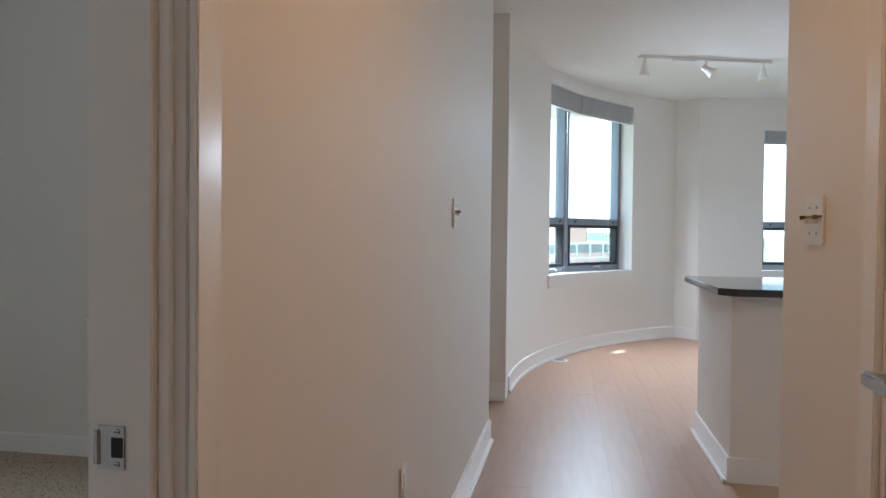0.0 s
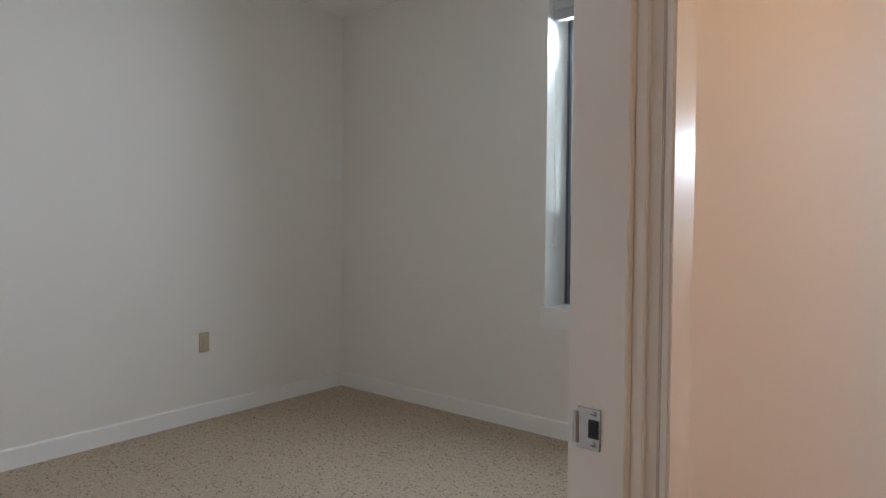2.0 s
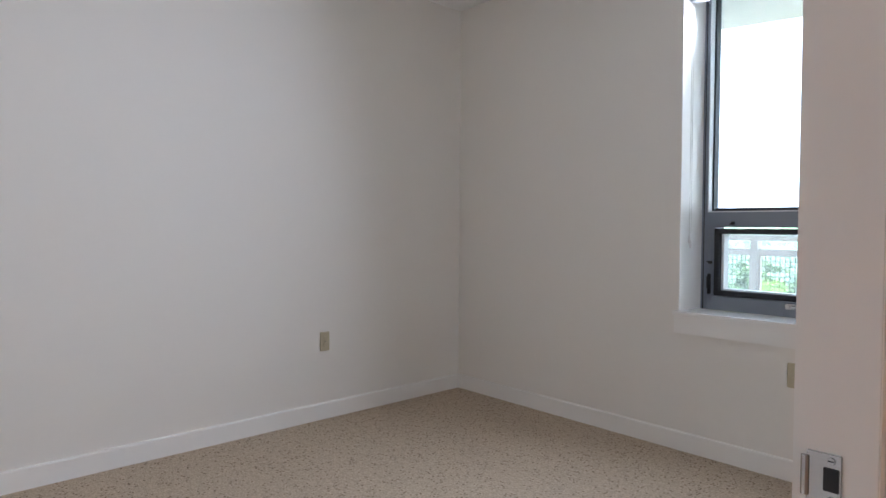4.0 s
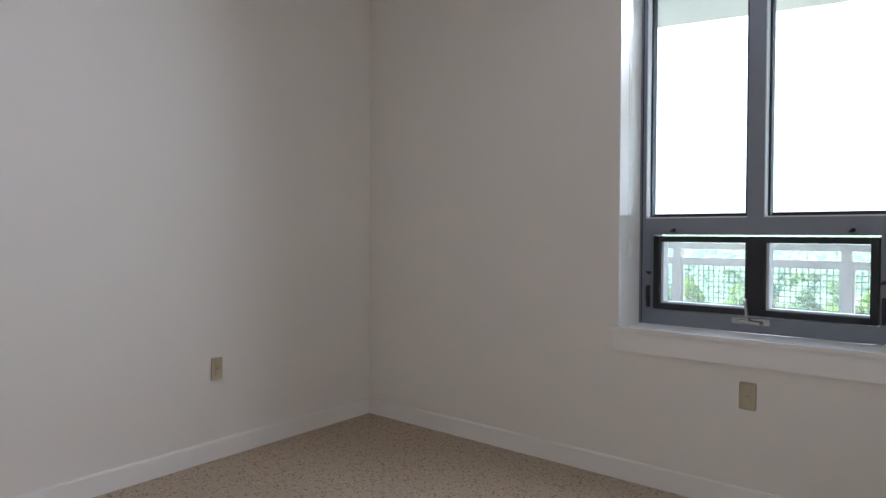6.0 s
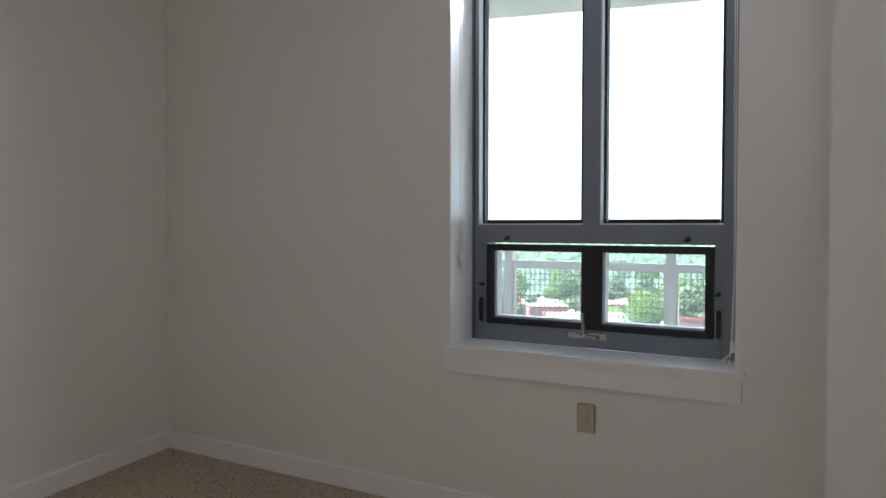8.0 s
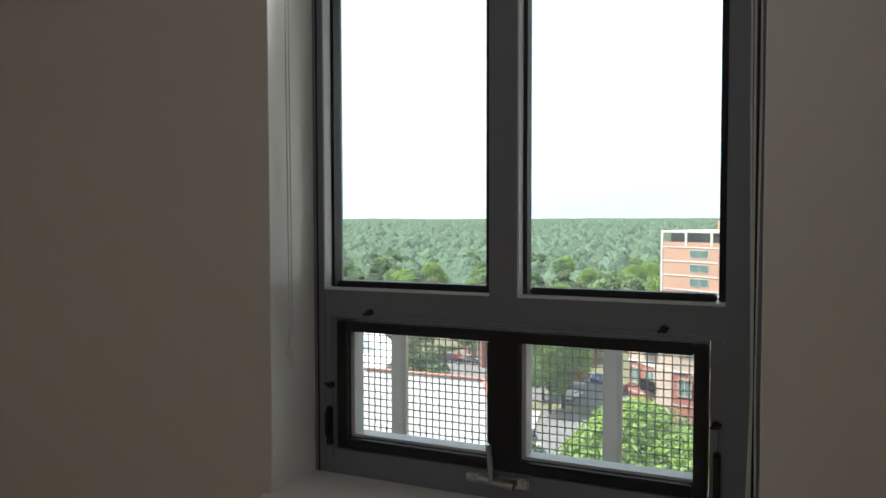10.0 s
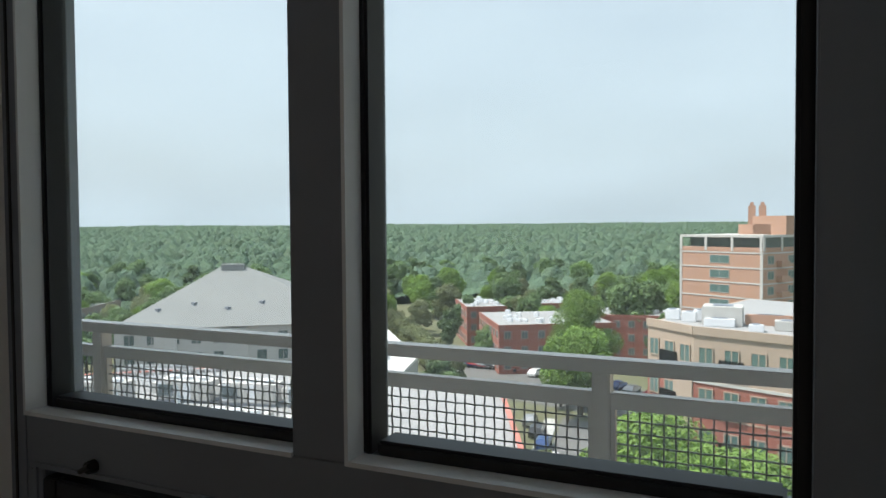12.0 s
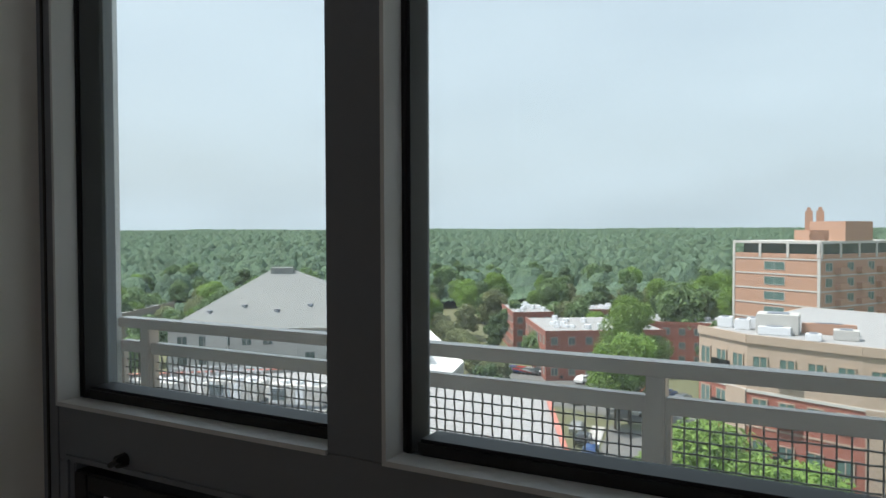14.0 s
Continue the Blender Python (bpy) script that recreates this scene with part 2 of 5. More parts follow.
# ---------------------------------------------------------------- mesh helpers
def box(bm, x0, x1, y0, y1, z0, z1):
    vs = [bm.verts.new(p) for p in ((x0, y0, z0), (x1, y0, z0), (x1, y1, z0), (x0, y1, z0), (x0, y0, z1), (x1, y0, z1), (x1, y1, z1), (x0, y1, z1))]
    for f in ((3, 2, 1, 0), (4, 5, 6, 7), (0, 1, 5, 4), (1, 2, 6, 5), (2, 3, 7, 6), (3, 0, 4, 7)):
        bm.faces.new([vs[k] for k in f])
    return vs


def boxes(*specs, bevel=0.0):
    bm = bmesh.new()
    for sp in specs:
        box(bm, *sp)
    if bevel:
        bmesh.ops.bevel(bm, geom=bm.edges[:], offset=bevel, segments=2, affect="EDGES", clamp_overlap=True)
    return bm


def prism(pts, z0, z1, bm=None):
    """An upright prism over a counter-clockwise outline."""
    bm = bm or bmesh.new()
    lo = [bm.verts.new((x, y, z0)) for x, y in pts]
    hi = [bm.verts.new((x, y, z1)) for x, y in pts]
    bm.faces.new(lo[::-1])
    bm.faces.new(hi)
    for k in range(len(pts)):
        j = (k + 1) % len(pts)
        bm.faces.new((lo[k], lo[j], hi[j], hi[k]))
    return bm


def tube(bm, a, b, r0, r1=None, sides=8):
    r1 = r0 if r1 is None else r1
    a, b = Vector(a), Vector(b)
    q = (b - a).to_track_quat("Z", "Y")
    rings = []
    for p, r in ((a, r0), (b, r1)):
        rings.append([bm.verts.new(p + q @ Vector((r * math.cos(2 * math.pi * k / sides), r * math.sin(2 * math.pi * k / sides), 0))) for k in range(sides)])
    for k in range(sides):
        j = (k + 1) % sides
        bm.faces.new((rings[0][k], rings[0][j], rings[1][j], rings[1][k]))
    bm.faces.new(rings[0][::-1])
    bm.faces.new(rings[1])
    return bm


def mesh_of(name, bm, mat):
    me = bpy.data.meshes.new(name)
    bm.normal_update()
    bm.to_mesh(me)
    bm.free()
    me.materials.append(mat)
    return me


def part(name, bm, mat, parent=None, label=""):
    ob = new(name, mesh_of(name, bm, mat))
    ob.parent = parent
    return tagged(ob, label)


def setting(name, bm, mat, label, category):
    return tagged(part(name, bm, mat), label, category, kind="structure")


def thing(name, label, category, at=None, group="", kind=""):
    ob = new(name)
    ob.empty_display_size = 0.1
    if at is not None:
        ob.matrix_world = at
    return tagged(ob, label, category, group, kind)


def cord(name, pts, r, mat, parent, label=""):
    bm = bmesh.new()
    for a, b in zip(pts, pts[1:]):
        tube(bm, a, b, r, r, 6)
    return part(name, bm, mat, parent, label)


# ---------------------------------------------------------------- plan
CEILING = 2.72
HALL_X0, HALL_X1 = 3.785, 3.825     # corridor face of the party wall, at its two ends
BED_X = 3.664                       # bedroom face of it
JAMB = -2.549
DOOR_S = -3.46
WL, WR, WB, WT = 1.828, 2.998, 0.737, 2.46
FRONT, PANE = 0.20, 0.268

# ---------------------------------------------------------------- structure
setting("floor_bedroom", boxes((-0.2, 3.73, -4.4, 0.0, -0.2, 0.0)), CARPET, "beige speckled cut-pile carpet, wall to wall", "carpet")
setting("wall_west", prism([(-0.2, 0.0), (-0.2, -4.4), (0.66, -4.4), (0.0, 0.0)], 0, CEILING), PAINT, "plain off-white painted bedroom wall", "wall")
setting("wall_south", boxes((0.0, BED_X, -4.4, -4.3, 0, CEILING)), PAINT, "plain off-white painted back wall", "wall")
setting("wall_north", boxes((-0.2, WL, 0.0, 0.32, 0, CEILING), (WR, HALL_X0, 0.0, 0.32, 0, CEILING),
                            (WL, WR, 0.0, 0.32, 0, WB - 0.02), (WL, WR, 0.0, 0.32, WT, CEILING)),
        PAINT, "off-white painted bedroom wall with a deep window opening", "wall")
setting("wall_column", boxes((3.30, BED_X, -0.5, 0.0, 0, CEILING), bevel=0.004), PAINT, "off-white boxed column in the bedroom corner", "wall")


def hall_face(y):
    return HALL_X0 + (HALL_X1 - HALL_X0) * (y + 2.5) / 3.2


HALL_END = 0.70
bm = prism([(BED_X, JAMB + 0.02), (hall_face(JAMB + 0.02), JAMB + 0.02), (hall_face(HALL_END), HALL_END), (BED_X, HALL_END)], 0, CEILING)
prism([(BED_X, -5.2), (HALL_X0, -5.2), (HALL_X0, DOOR_S - 0.02), (BED_X, DOOR_S - 0.02)], 0, CEILING, bm)
prism([(BED_X, DOOR_S - 0.02), (HALL_X0, DOOR_S - 0.02), (HALL_X0, JAMB + 0.02), (BED_X, JAMB + 0.02)], 2.08, CEILING, bm)
setting("wall_hall", bm, PAINT, "long off-white corridor wall beside the bedroom door", "wall")

setting("wall_hall_back", boxes((3.785, 4.95, -5.3, -5.2, 0, CEILING)), PAINT, "plain off-white end wall of the corridor", "wall")
setting("wall_kitchen", boxes((4.82, 4.95, -5.2, -2.79, 0, CEILING), (4.82, 4.95, -1.93, -1.31, 0, CEILING), (4.82, 4.95, -2.79, -1.93, 2.08, CEILING),
                              (4.95, 8.6, -1.43, -1.31, 0, CEILING)), PAINT, "off-white corridor wall opposite the bedroom", "wall")
setting("wall_living_east", boxes((8.5, 8.6, -1.31, 6.2, 0, CEILING)), PAINT, "plain off-white living room wall", "wall")
setting("wall_alcove", boxes((3.3, 3.4, 0.32, 1.71, -0.25, CEILING)), PAINT, "plain off-white wall of a side recess", "wall")
setting("pilaster", boxes((3.3, 3.835, 1.71, 1.95, -0.25, CEILING), bevel=0.003), PAINT, "off-white wall end where the curved wall begins", "wall")

CX, CY, RAD = 8.05, 1.95, 4.22


def on_curve(deg, out=0.0):
    a = radians(deg)
    return CX + (RAD + out) * math.cos(a), CY + (RAD + out) * math.sin(a)


def curved(d0, d1, inn, out, z0, z1, bm=None, steps=0):
    """A wall piece that follows the curved facade between two bearings."""
    bm = bm or bmesh.new()
    steps = steps or max(1, int(abs(d1 - d0) / 1.5))
    ring = []
    for k in range(steps + 1):
        d = d0 + (d1 - d0) * k / steps
        a, b = on_curve(d, inn), on_curve(d, out)
        ring.append([bm.verts.new((*a, z0)), bm.verts.new((*b, z0)), bm.verts.new((*b, z1)), bm.verts.new((*a, z1))])
    for p, q in zip(ring, ring[1:]):
        for k in range(4):
            j = (k + 1) % 4
            bm.faces.new((p[k], p[j], q[j], q[k]))
    bm.faces.new(ring[0][::-1])
    bm.faces.new(ring[-1])
    bmesh.ops.recalc_face_normals(bm, faces=bm.faces[:])
    return bm


CW0, CWM, CW1 = 159.9, 150.4, 137.2
CSILL, CHEAD = 0.79, 2.66
bm = curved(180, CW0, 0, 0.3, 0, CEILING)
curved(CW0, CW1, 0, 0.3, 0, CSILL - 0.02, bm)
curved(CW0, CW1, 0, 0.3, CHEAD, CEILING, bm)
curved(CW1, 127.5, 0, 0.3, 0, CEILING, bm)
setting("wall_curved", bm, PAINT, "curved off-white living room wall with a tall window", "wall")
ex, ey = on_curve(127.5)
setting("wall_corner", prism([(ex, ey), (5.70, 5.10), (6.0, 5.6), (ex + 0.1, ey + 0.4)], 0, CEILING), PAINT, "off-white corner column between two windows", "wall")
nd = Vector((2.8, 0.5)).normalized()


def north(s, d):
    """A point s along the far wall and d behind its face."""
    return 5.70 + nd.x * s - nd.y * d, 5.10 + nd.y * s + nd.x * d


def north_piece(s0, s1, d0, d1, z0, z1, bm=None):
    return prism([north(s0, d0), north(s1, d0), north(s1, d1), north(s0, d1)], z0, z1, bm)


bm = north_piece(0, 0.73, 0, 0.3, 0, CEILING)
north_piece(0.73, 2.0, 0, 0.3, 0, CSILL, bm)
north_piece(0.73, 2.0, 0, 0.3, 2.45, CEILING, bm)
north_piece(2.0, 3.0, 0, 0.3, 0, CEILING, bm)
setting("wall_far", bm, PAINT, "off-white far living room wall with a window", "wall")

setting("ceiling", boxes((-0.2, 8.6, -5.3, 0.32, CEILING, CEILING + 0.12), (3.4, 8.6, 0.32, 6.4, CEILING, CEILING + 0.12)), CEIL, "flat white painted ceiling", "ceiling")
floor_living = setting("floor_living", boxes((3.73, 8.6, -5.3, 0.0, -0.2, -0.012), (3.4, 8.6, 0.0, 6.4, -0.2, -0.012)), BARK, "warm brown laminate plank floor", "floor")
setting("floor_kitchen", boxes((5.04, 8.5, -1.31, 1.1, -0.011, 0.003)), TILE, "tan tiled kitchen floor", "floor")


def base_run(pts, name="baseboard", h=0.099, t=0.014, label="white painted baseboard along the wall"):
    """A baseboard along an open line; the room lies to the left of the way it runs."""
    bm = bmesh.new()
    for (ax, ay), (bx, by) in zip(pts, pts[1:]):
        d = Vector((bx - ax, by - ay)).normalized()
        n = Vector((-d.y, d.x))
        prism([(ax, ay), (bx, by), (bx + n.x * t, by + n.y * t), (ax + n.x * t, ay + n.y * t)], 0, h - 0.006, bm)
        prism([(ax, ay), (bx, by), (bx + n.x * t * 0.7, by + n.y * t * 0.7), (ax + n.x * t * 0.7, ay + n.y * t * 0.7)], h - 0.006, h, bm)
    return setting(name, bm, TRIM, label, "baseboard")


def shoe_run(pts):
    return base_run(pts, "trim", 0.02, 0.03, "white quarter-round shoe moulding at the floor")


base_run([(0.0, 0.0), (0.645, -4.3)])
base_run([(3.30, 0.0), (0.014, 0.0)])
base_run([(BED_X, -0.5), (3.30, -0.5)])
for run in ([(hall_face(-2.44), -2.44), (hall_face(HALL_END), HALL_END)],):
    base_run(run[::-1], h=0.125)
    shoe_run(run[::-1])
arc = [on_curve(180 - k * 52.5 / 35) for k in range(36)]
base_run(arc[::-1], h=0.125)
shoe_run(arc[::-1])
base_run([(3.835, 1.71), (3.4, 1.71)], h=0.125)
shoe_run([(3.835, 1.71), (3.4, 1.71)])
base_run([north(0, 0), (ex, ey)], h=0.125)
base_run([north(3, 0), north(0, 0)], h=0.125)

# door lining of the bedroom: three stepped strips and the casing
frame_door = thing("door_frame", "white painted door frame with a strike plate, open to the bedroom", "door frame", kind="structure")
part("jamb", boxes((BED_X, 3.751, JAMB, JAMB + 0.022, 0, 2.06), bevel=0.0015), TRIM, frame_door)
part("stop", boxes((3.751, 3.769, JAMB + 0.012, JAMB + 0.03, 0, 2.06), bevel=0.0015), TRIM, frame_door)
part("casing_edge", boxes((3.769, 3.786, JAMB + 0.021, JAMB + 0.04, 0, 2.06), bevel=0.0015), TRIM, frame_door)
bm = boxes((3.7865, 3.800, JAMB + 0.021, JAMB + 0.085, 0, 2.125), bevel=0.003)
part("casing", bm, TRIM, frame_door)
part("casing", boxes((3.7865, 3.800, DOOR_S - 0.085, DOOR_S - 0.021, 0, 2.125), bevel=0.003), TRIM, frame_door)
part("casing", boxes((3.7865, 3.800, DOOR_S - 0.021, JAMB + 0.021, 2.06, 2.125), bevel=0.003), TRIM, frame_door)
part("jamb", boxes((BED_X, 3.786, DOOR_S - 0.022, DOOR_S, 0, 2.06), bevel=0.0015), TRIM, frame_door)
part("head", boxes((BED_X, 3.786, DOOR_S - 0.02, JAMB + 0.02, 2.06, 2.08)), TRIM, frame_door)

# strike plate: steel, with a curled lip, a dark latch hole and two screws
plate = part("strike_plate", boxes((3.680, 3.7165, JAMB - 0.0025, JAMB - 0.0003, 0.887, 0.943), bevel=0.001), STEEL, frame_door, "steel strike plate with a latch hole")
bm = bmesh.new()
tube(bm, (3.679, JAMB - 0.001, 0.894), (3.679, JAMB - 0.001, 0.936), 0.005, 0.005, 10)
part("lip", bm, STEEL, plate)
part("latch_hole", boxes((3.698, 3.714, JAMB - 0.0034, JAMB - 0.0022, 0.903, 0.928), bevel=0.0008), BLACK, plate, "dark latch hole")
for z in (0.8945, 0.9355):
    bm = bmesh.new()
    tube(bm, (3.706, JAMB - 0.002, z), (3.706, JAMB - 0.0042, z), 0.0042, 0.0036, 12)
    part("screw", bm, STEEL, plate)
    # slot of the screw
    part("slot", boxes((3.703, 3.709, JAMB - 0.0046, JAMB - 0.0041, z - 0.0006, z + 0.0006)), BLACK, plate)


# ---------------------------------------------------------------- windows
def handle_part(parent, x, y, z):
    h = part("handle", boxes((x - 0.085, x + 0.085, y - 0.012, y, z - 0.014, z + 0.014), bevel=0.004), STEEL, parent, "pewter sash handle")
    bm = bmesh.new()
    tube(bm, (x - 0.01, y - 0.02, z + 0.0), (x - 0.014, y - 0.035, z + 0.10), 0.009, 0.008, 10)
    tube(bm, (x - 0.05, y - 0.015, z), (x + 0.05, y - 0.028, z - 0.004), 0.009, 0.009, 10)
    part("lever", bm, STEEL, h)
    for dx in (-0.065, 0.065):
        bm = bmesh.new()
        tube(bm, (x + dx, y - 0.011, z), (x + dx, y - 0.015, z), 0.006, 0.006, 10)
        part("screw", bm, STEEL, h)
    return h


def knob_part(parent, x, y, z, lean):
    bm = bmesh.new()
    tube(bm, (x, y, z), (x, y - 0.012, z), 0.010, 0.009, 12)
    tube(bm, (x - 0.012 * lean, y - 0.014, z - 0.006), (x + 0.012 * lean, y - 0.018, z + 0.006), 0.004, 0.004, 8)
    return part("knob", bm, BLACK, parent, "small black turn knob")


win = thing("window_1", "grey aluminium window, two tall panes over a hopper sash", "window", kind="structure")
MY0, MY1 = 2.359, 2.437
TR0, TR1 = 1.180, 1.262
UL, UR, UT = 1.868, 2.921, WT - 0.03
LL, LR, LB, LT = 1.909, 2.886, 0.815, 1.172
DEEP = 0.30
part("window_frame", boxes((WL, UL, FRONT, DEEP, WB, WT), (UR, WR, FRONT, DEEP, WB, WT), (UL, UR, FRONT, DEEP, TR0, TR1),
                           (UL, UR, FRONT, DEEP, WB, LB - 0.005), (UL, LL - 0.005, FRONT, DEEP, LB - 0.005, TR0), (LR + 0.005, UR, FRONT, DEEP, LB - 0.005, TR0),
                           (UL, UR, FRONT, DEEP, UT, WT), bevel=0.002), ALU, win)
part("mullion", boxes((MY0, MY1, FRONT - 0.001, DEEP, TR1, UT), bevel=0.002), ALU, win)
# upper panes' glazing beads, paled for sky light, and black seals against the glass
for x0, x1 in ((UL, MY0), (MY1, UR)):
    part("glazing_seal", boxes((x0, x0 + (0.01 if x0 == UL else 0.012), PANE - 0.036, PANE + 0.01, TR1, UT), (x1 - (0.016 if x1 == UR else 0.02), x1, PANE - 0.036, PANE + 0.01, TR1, UT),
                               (x0 + 0.02, x1 - 0.02, PANE - 0.036, PANE + 0.01, TR1, TR1 + 0.02), (x0 + 0.02, x1 - 0.02, PANE - 0.036, PANE + 0.01, UT - 0.016, UT), bevel=0.004), GASKET, win, "black rubber glazing seal")
    part("glazing_bead", boxes((x0 - 0.002, x0 + 0.003, FRONT - 0.003, PANE - 0.036, TR1 + 0.003, UT), (x0 - 0.002, x1, FRONT - 0.003, PANE - 0.036, TR1 - 0.003, TR1 + 0.003)), ALU_LIGHT, win, "metal glazing bead paled for sky light")
    g = part("pane", boxes((x0 + 0.01, x1 - 0.01, PANE, PANE + 0.006, TR1 + 0.008, UT - 0.008)), GLASS, win, "clear glass pane")
    g.visible_shadow = False
sash = part("sash", boxes((LL, LL + 0.03, FRONT - 0.006, DEEP - 0.02, LB, LT), (LR - 0.03, LR, FRONT - 0.006, DEEP - 0.02, LB, LT),
                          (LL + 0.03, LR - 0.03, FRONT - 0.006, DEEP - 0.02, LT - 0.028, LT), (LL + 0.03, LR - 0.03, FRONT - 0.006, DEEP - 0.02, LB, LB + 0.028),
                          (MY0 - 0.004, MY1 + 0.004, FRONT - 0.004, DEEP - 0.02, LB + 0.028, LT - 0.028), bevel=0.003), GASKET, win, "black hopper sash with two small panes")
for x0, x1 in ((LL + 0.03, MY0 - 0.004), (MY1 + 0.004, LR - 0.03)):
    part("sash_bead", boxes((x0, x0 + 0.012, FRONT + 0.02, PANE, LB + 0.028, LT - 0.028), (x0 + 0.012, x1, FRONT + 0.02, PANE, LB + 0.028, LB + 0.036)), ALU_LIGHT, sash, "pale metal bead")
    g = part("pane", boxes((x0, x1, PANE, PANE + 0.006, LB + 0.028, LT - 0.028)), GLASS, sash, "clear glass pane")
    g.visible_shadow = False
# raised line of the sash surround
part("surround_rib", boxes((LL - 0.022, LR + 0.022, FRONT - 0.004, FRONT, LT + 0.012, LT + 0.018), (LL - 0.022, LL - 0.016, FRONT - 0.004, FRONT, LB - 0.03, LT + 0.012),
                           (LR + 0.016, LR + 0.022, FRONT - 0.004, FRONT, LB - 0.03, LT + 0.012)), ALU, win)
part("frame_channel", boxes((WL + 0.014, WL + 0.019, FRONT - 0.0015, FRONT + 0.002, WB, WT), (WR - 0.019, WR - 0.014, FRONT - 0.0015, FRONT + 0.002, WB, WT)), BLACK, win, "dark joint of the frame")
knob_part(win, 2.013, FRONT, 1.201, 1)
knob_part(win, 2.790, FRONT, 1.201, 1)
knob_part(win, 1.888, FRONT, 0.99, -1)
knob_part(win, 2.905, FRONT, 0.99, 1)
for x in (1.885, 2.908):
    part("side_latch", boxes((x - 0.008, x + 0.008, FRONT - 0.016, FRONT, 0.82, 0.93), (x - 0.004, x + 0.004, FRONT - 0.03, FRONT - 0.016, 0.85, 0.92), bevel=0.003), BLACK, win, "dark side latch")
handle_part(win, 2.385, FRONT, 0.790)

sill = thing("window_sill", "white painted wooden sill and apron under the window", "window sill", kind="structure")
part("stool", boxes((1.805, 3.032, -0.032, FRONT, 0.716, 0.737), bevel=0.004), TRIM, sill)
part("apron", boxes((1.811, 3.02, -0.018, 0.0, 0.621, 0.716), bevel=0.002), TRIM, sill)
part("lining", boxes((WL - 0.001, WL + 0.003, 0.001, FRONT, 0.737, WT), (WR - 0.003, WR + 0.001, 0.001, FRONT, 0.737, WT)), TRIM, sill)

# raised blind inside the head of the opening, with its cords
blind = thing("window_blind", "pale slatted blind drawn up at the window head", "blind")
part("headrail", boxes((WL + 0.008, WR - 0.008, 0.04, 0.10, WT - 0.045, WT - 0.001), bevel=0.003), BLIND, blind)
for k in range(9):
    part("slat", boxes((WL + 0.012, WR - 0.012, 0.045, 0.095, WT - 0.054 - k * 0.006, WT - 0.050 - k * 0.006)), BLIND, blind)
for x in (1.845, 1.855):
    cord("wand_cord", [(x, 0.06, WT - 0.05), (x - 0.002, 0.06, 1.9), (x, 0.062, 1.13 + (x - 1.845) * 2)], 0.0014, CORD, blind)
for x, z in ((1.845, 1.115), (1.855, 1.09)):
    bm = bmesh.new()
    tube(bm, (x, 0.062, z + 0.02), (x, 0.062, z - 0.012), 0.004, 0.009, 10)
    tube(bm, (x, 0.062, z - 0.012), (x, 0.062, z - 0.022), 0.009, 0.006, 10)
    part("tassel", bm, WHITE_PLASTIC, blind, "white cord tassel")
for k, x in enumerate((2.965, 2.972, 2.984)):
    cord("lift_cord", [(x, 0.10, WT - 0.05), (x + 0.004, 0.10, 1.7), (x + 0.012 - 0.006 * k, 0.09, 1.1), (x + 0.004, 0.08, 0.80), (x - 0.03 * k, 0.07, 0.745), (x - 0.08 - 0.03 * k, 0.09, 0.742)], 0.0022, CORD, blind)
bm = bmesh.new()
tube(bm, (2.975, 0.08, 0.83), (2.978, 0.08, 0.79), 0.008, 0.012, 10)
part("tassel", bm, WHITE_PLASTIC, blind)


# ---------------------------------------------------------------- wall plates
def outlet(at, label, group, mat=ALMOND):
    """A duplex outlet; its plate lies in the local xz plane and faces -y."""
    o = thing("wall_outlet", label, "outlet", at, group)
    part("plate", boxes((-0.036, 0.036, -0.006, 0, -0.058, 0.058), bevel=0.003), mat, o)
    for z in (-0.02, 0.02):
        r = part("receptacle", boxes((-0.0165, 0.0165, -0.0095, -0.0055, z - 0.0145, z + 0.0145), bevel=0.002), mat, o)
        for x, h in ((-0.0065, 0.0045), (0.0065, 0.0035)):
            part("slot", boxes((x - 0.0013, x + 0.0013, -0.0092, -0.0083, z - h + 0.004, z + h + 0.004)), BLACK, r, "dark slot")
        part("ground_hole", boxes((-0.0025, 0.0025, -0.0092, -0.0083, z - 0.010, z - 0.0055), bevel=0.001), BLACK, r, "dark earth hole")
    bm = bmesh.new()
    tube(bm, (0, -0.005, 0), (0, -0.0075, 0), 0.003, 0.003, 8)
    part("screw", bm, STEEL, o)
    return o


first = outlet(pose(0.18, -1.203, 0.472, 0, 0, 98.53), "almond duplex outlet low on the bedroom wall", "bedroom outlets")
copy_thing(first, pose(2.449, 0.0, 0.494, 0, 0, 0))["label"] = "almond duplex outlet below the window sill"
outlet(pose(hall_face(-1.38), -1.38, 0.47, 0, 0, 90.7), "white duplex outlet low on the corridor wall", "corridor plates", WHITE_PLASTIC)


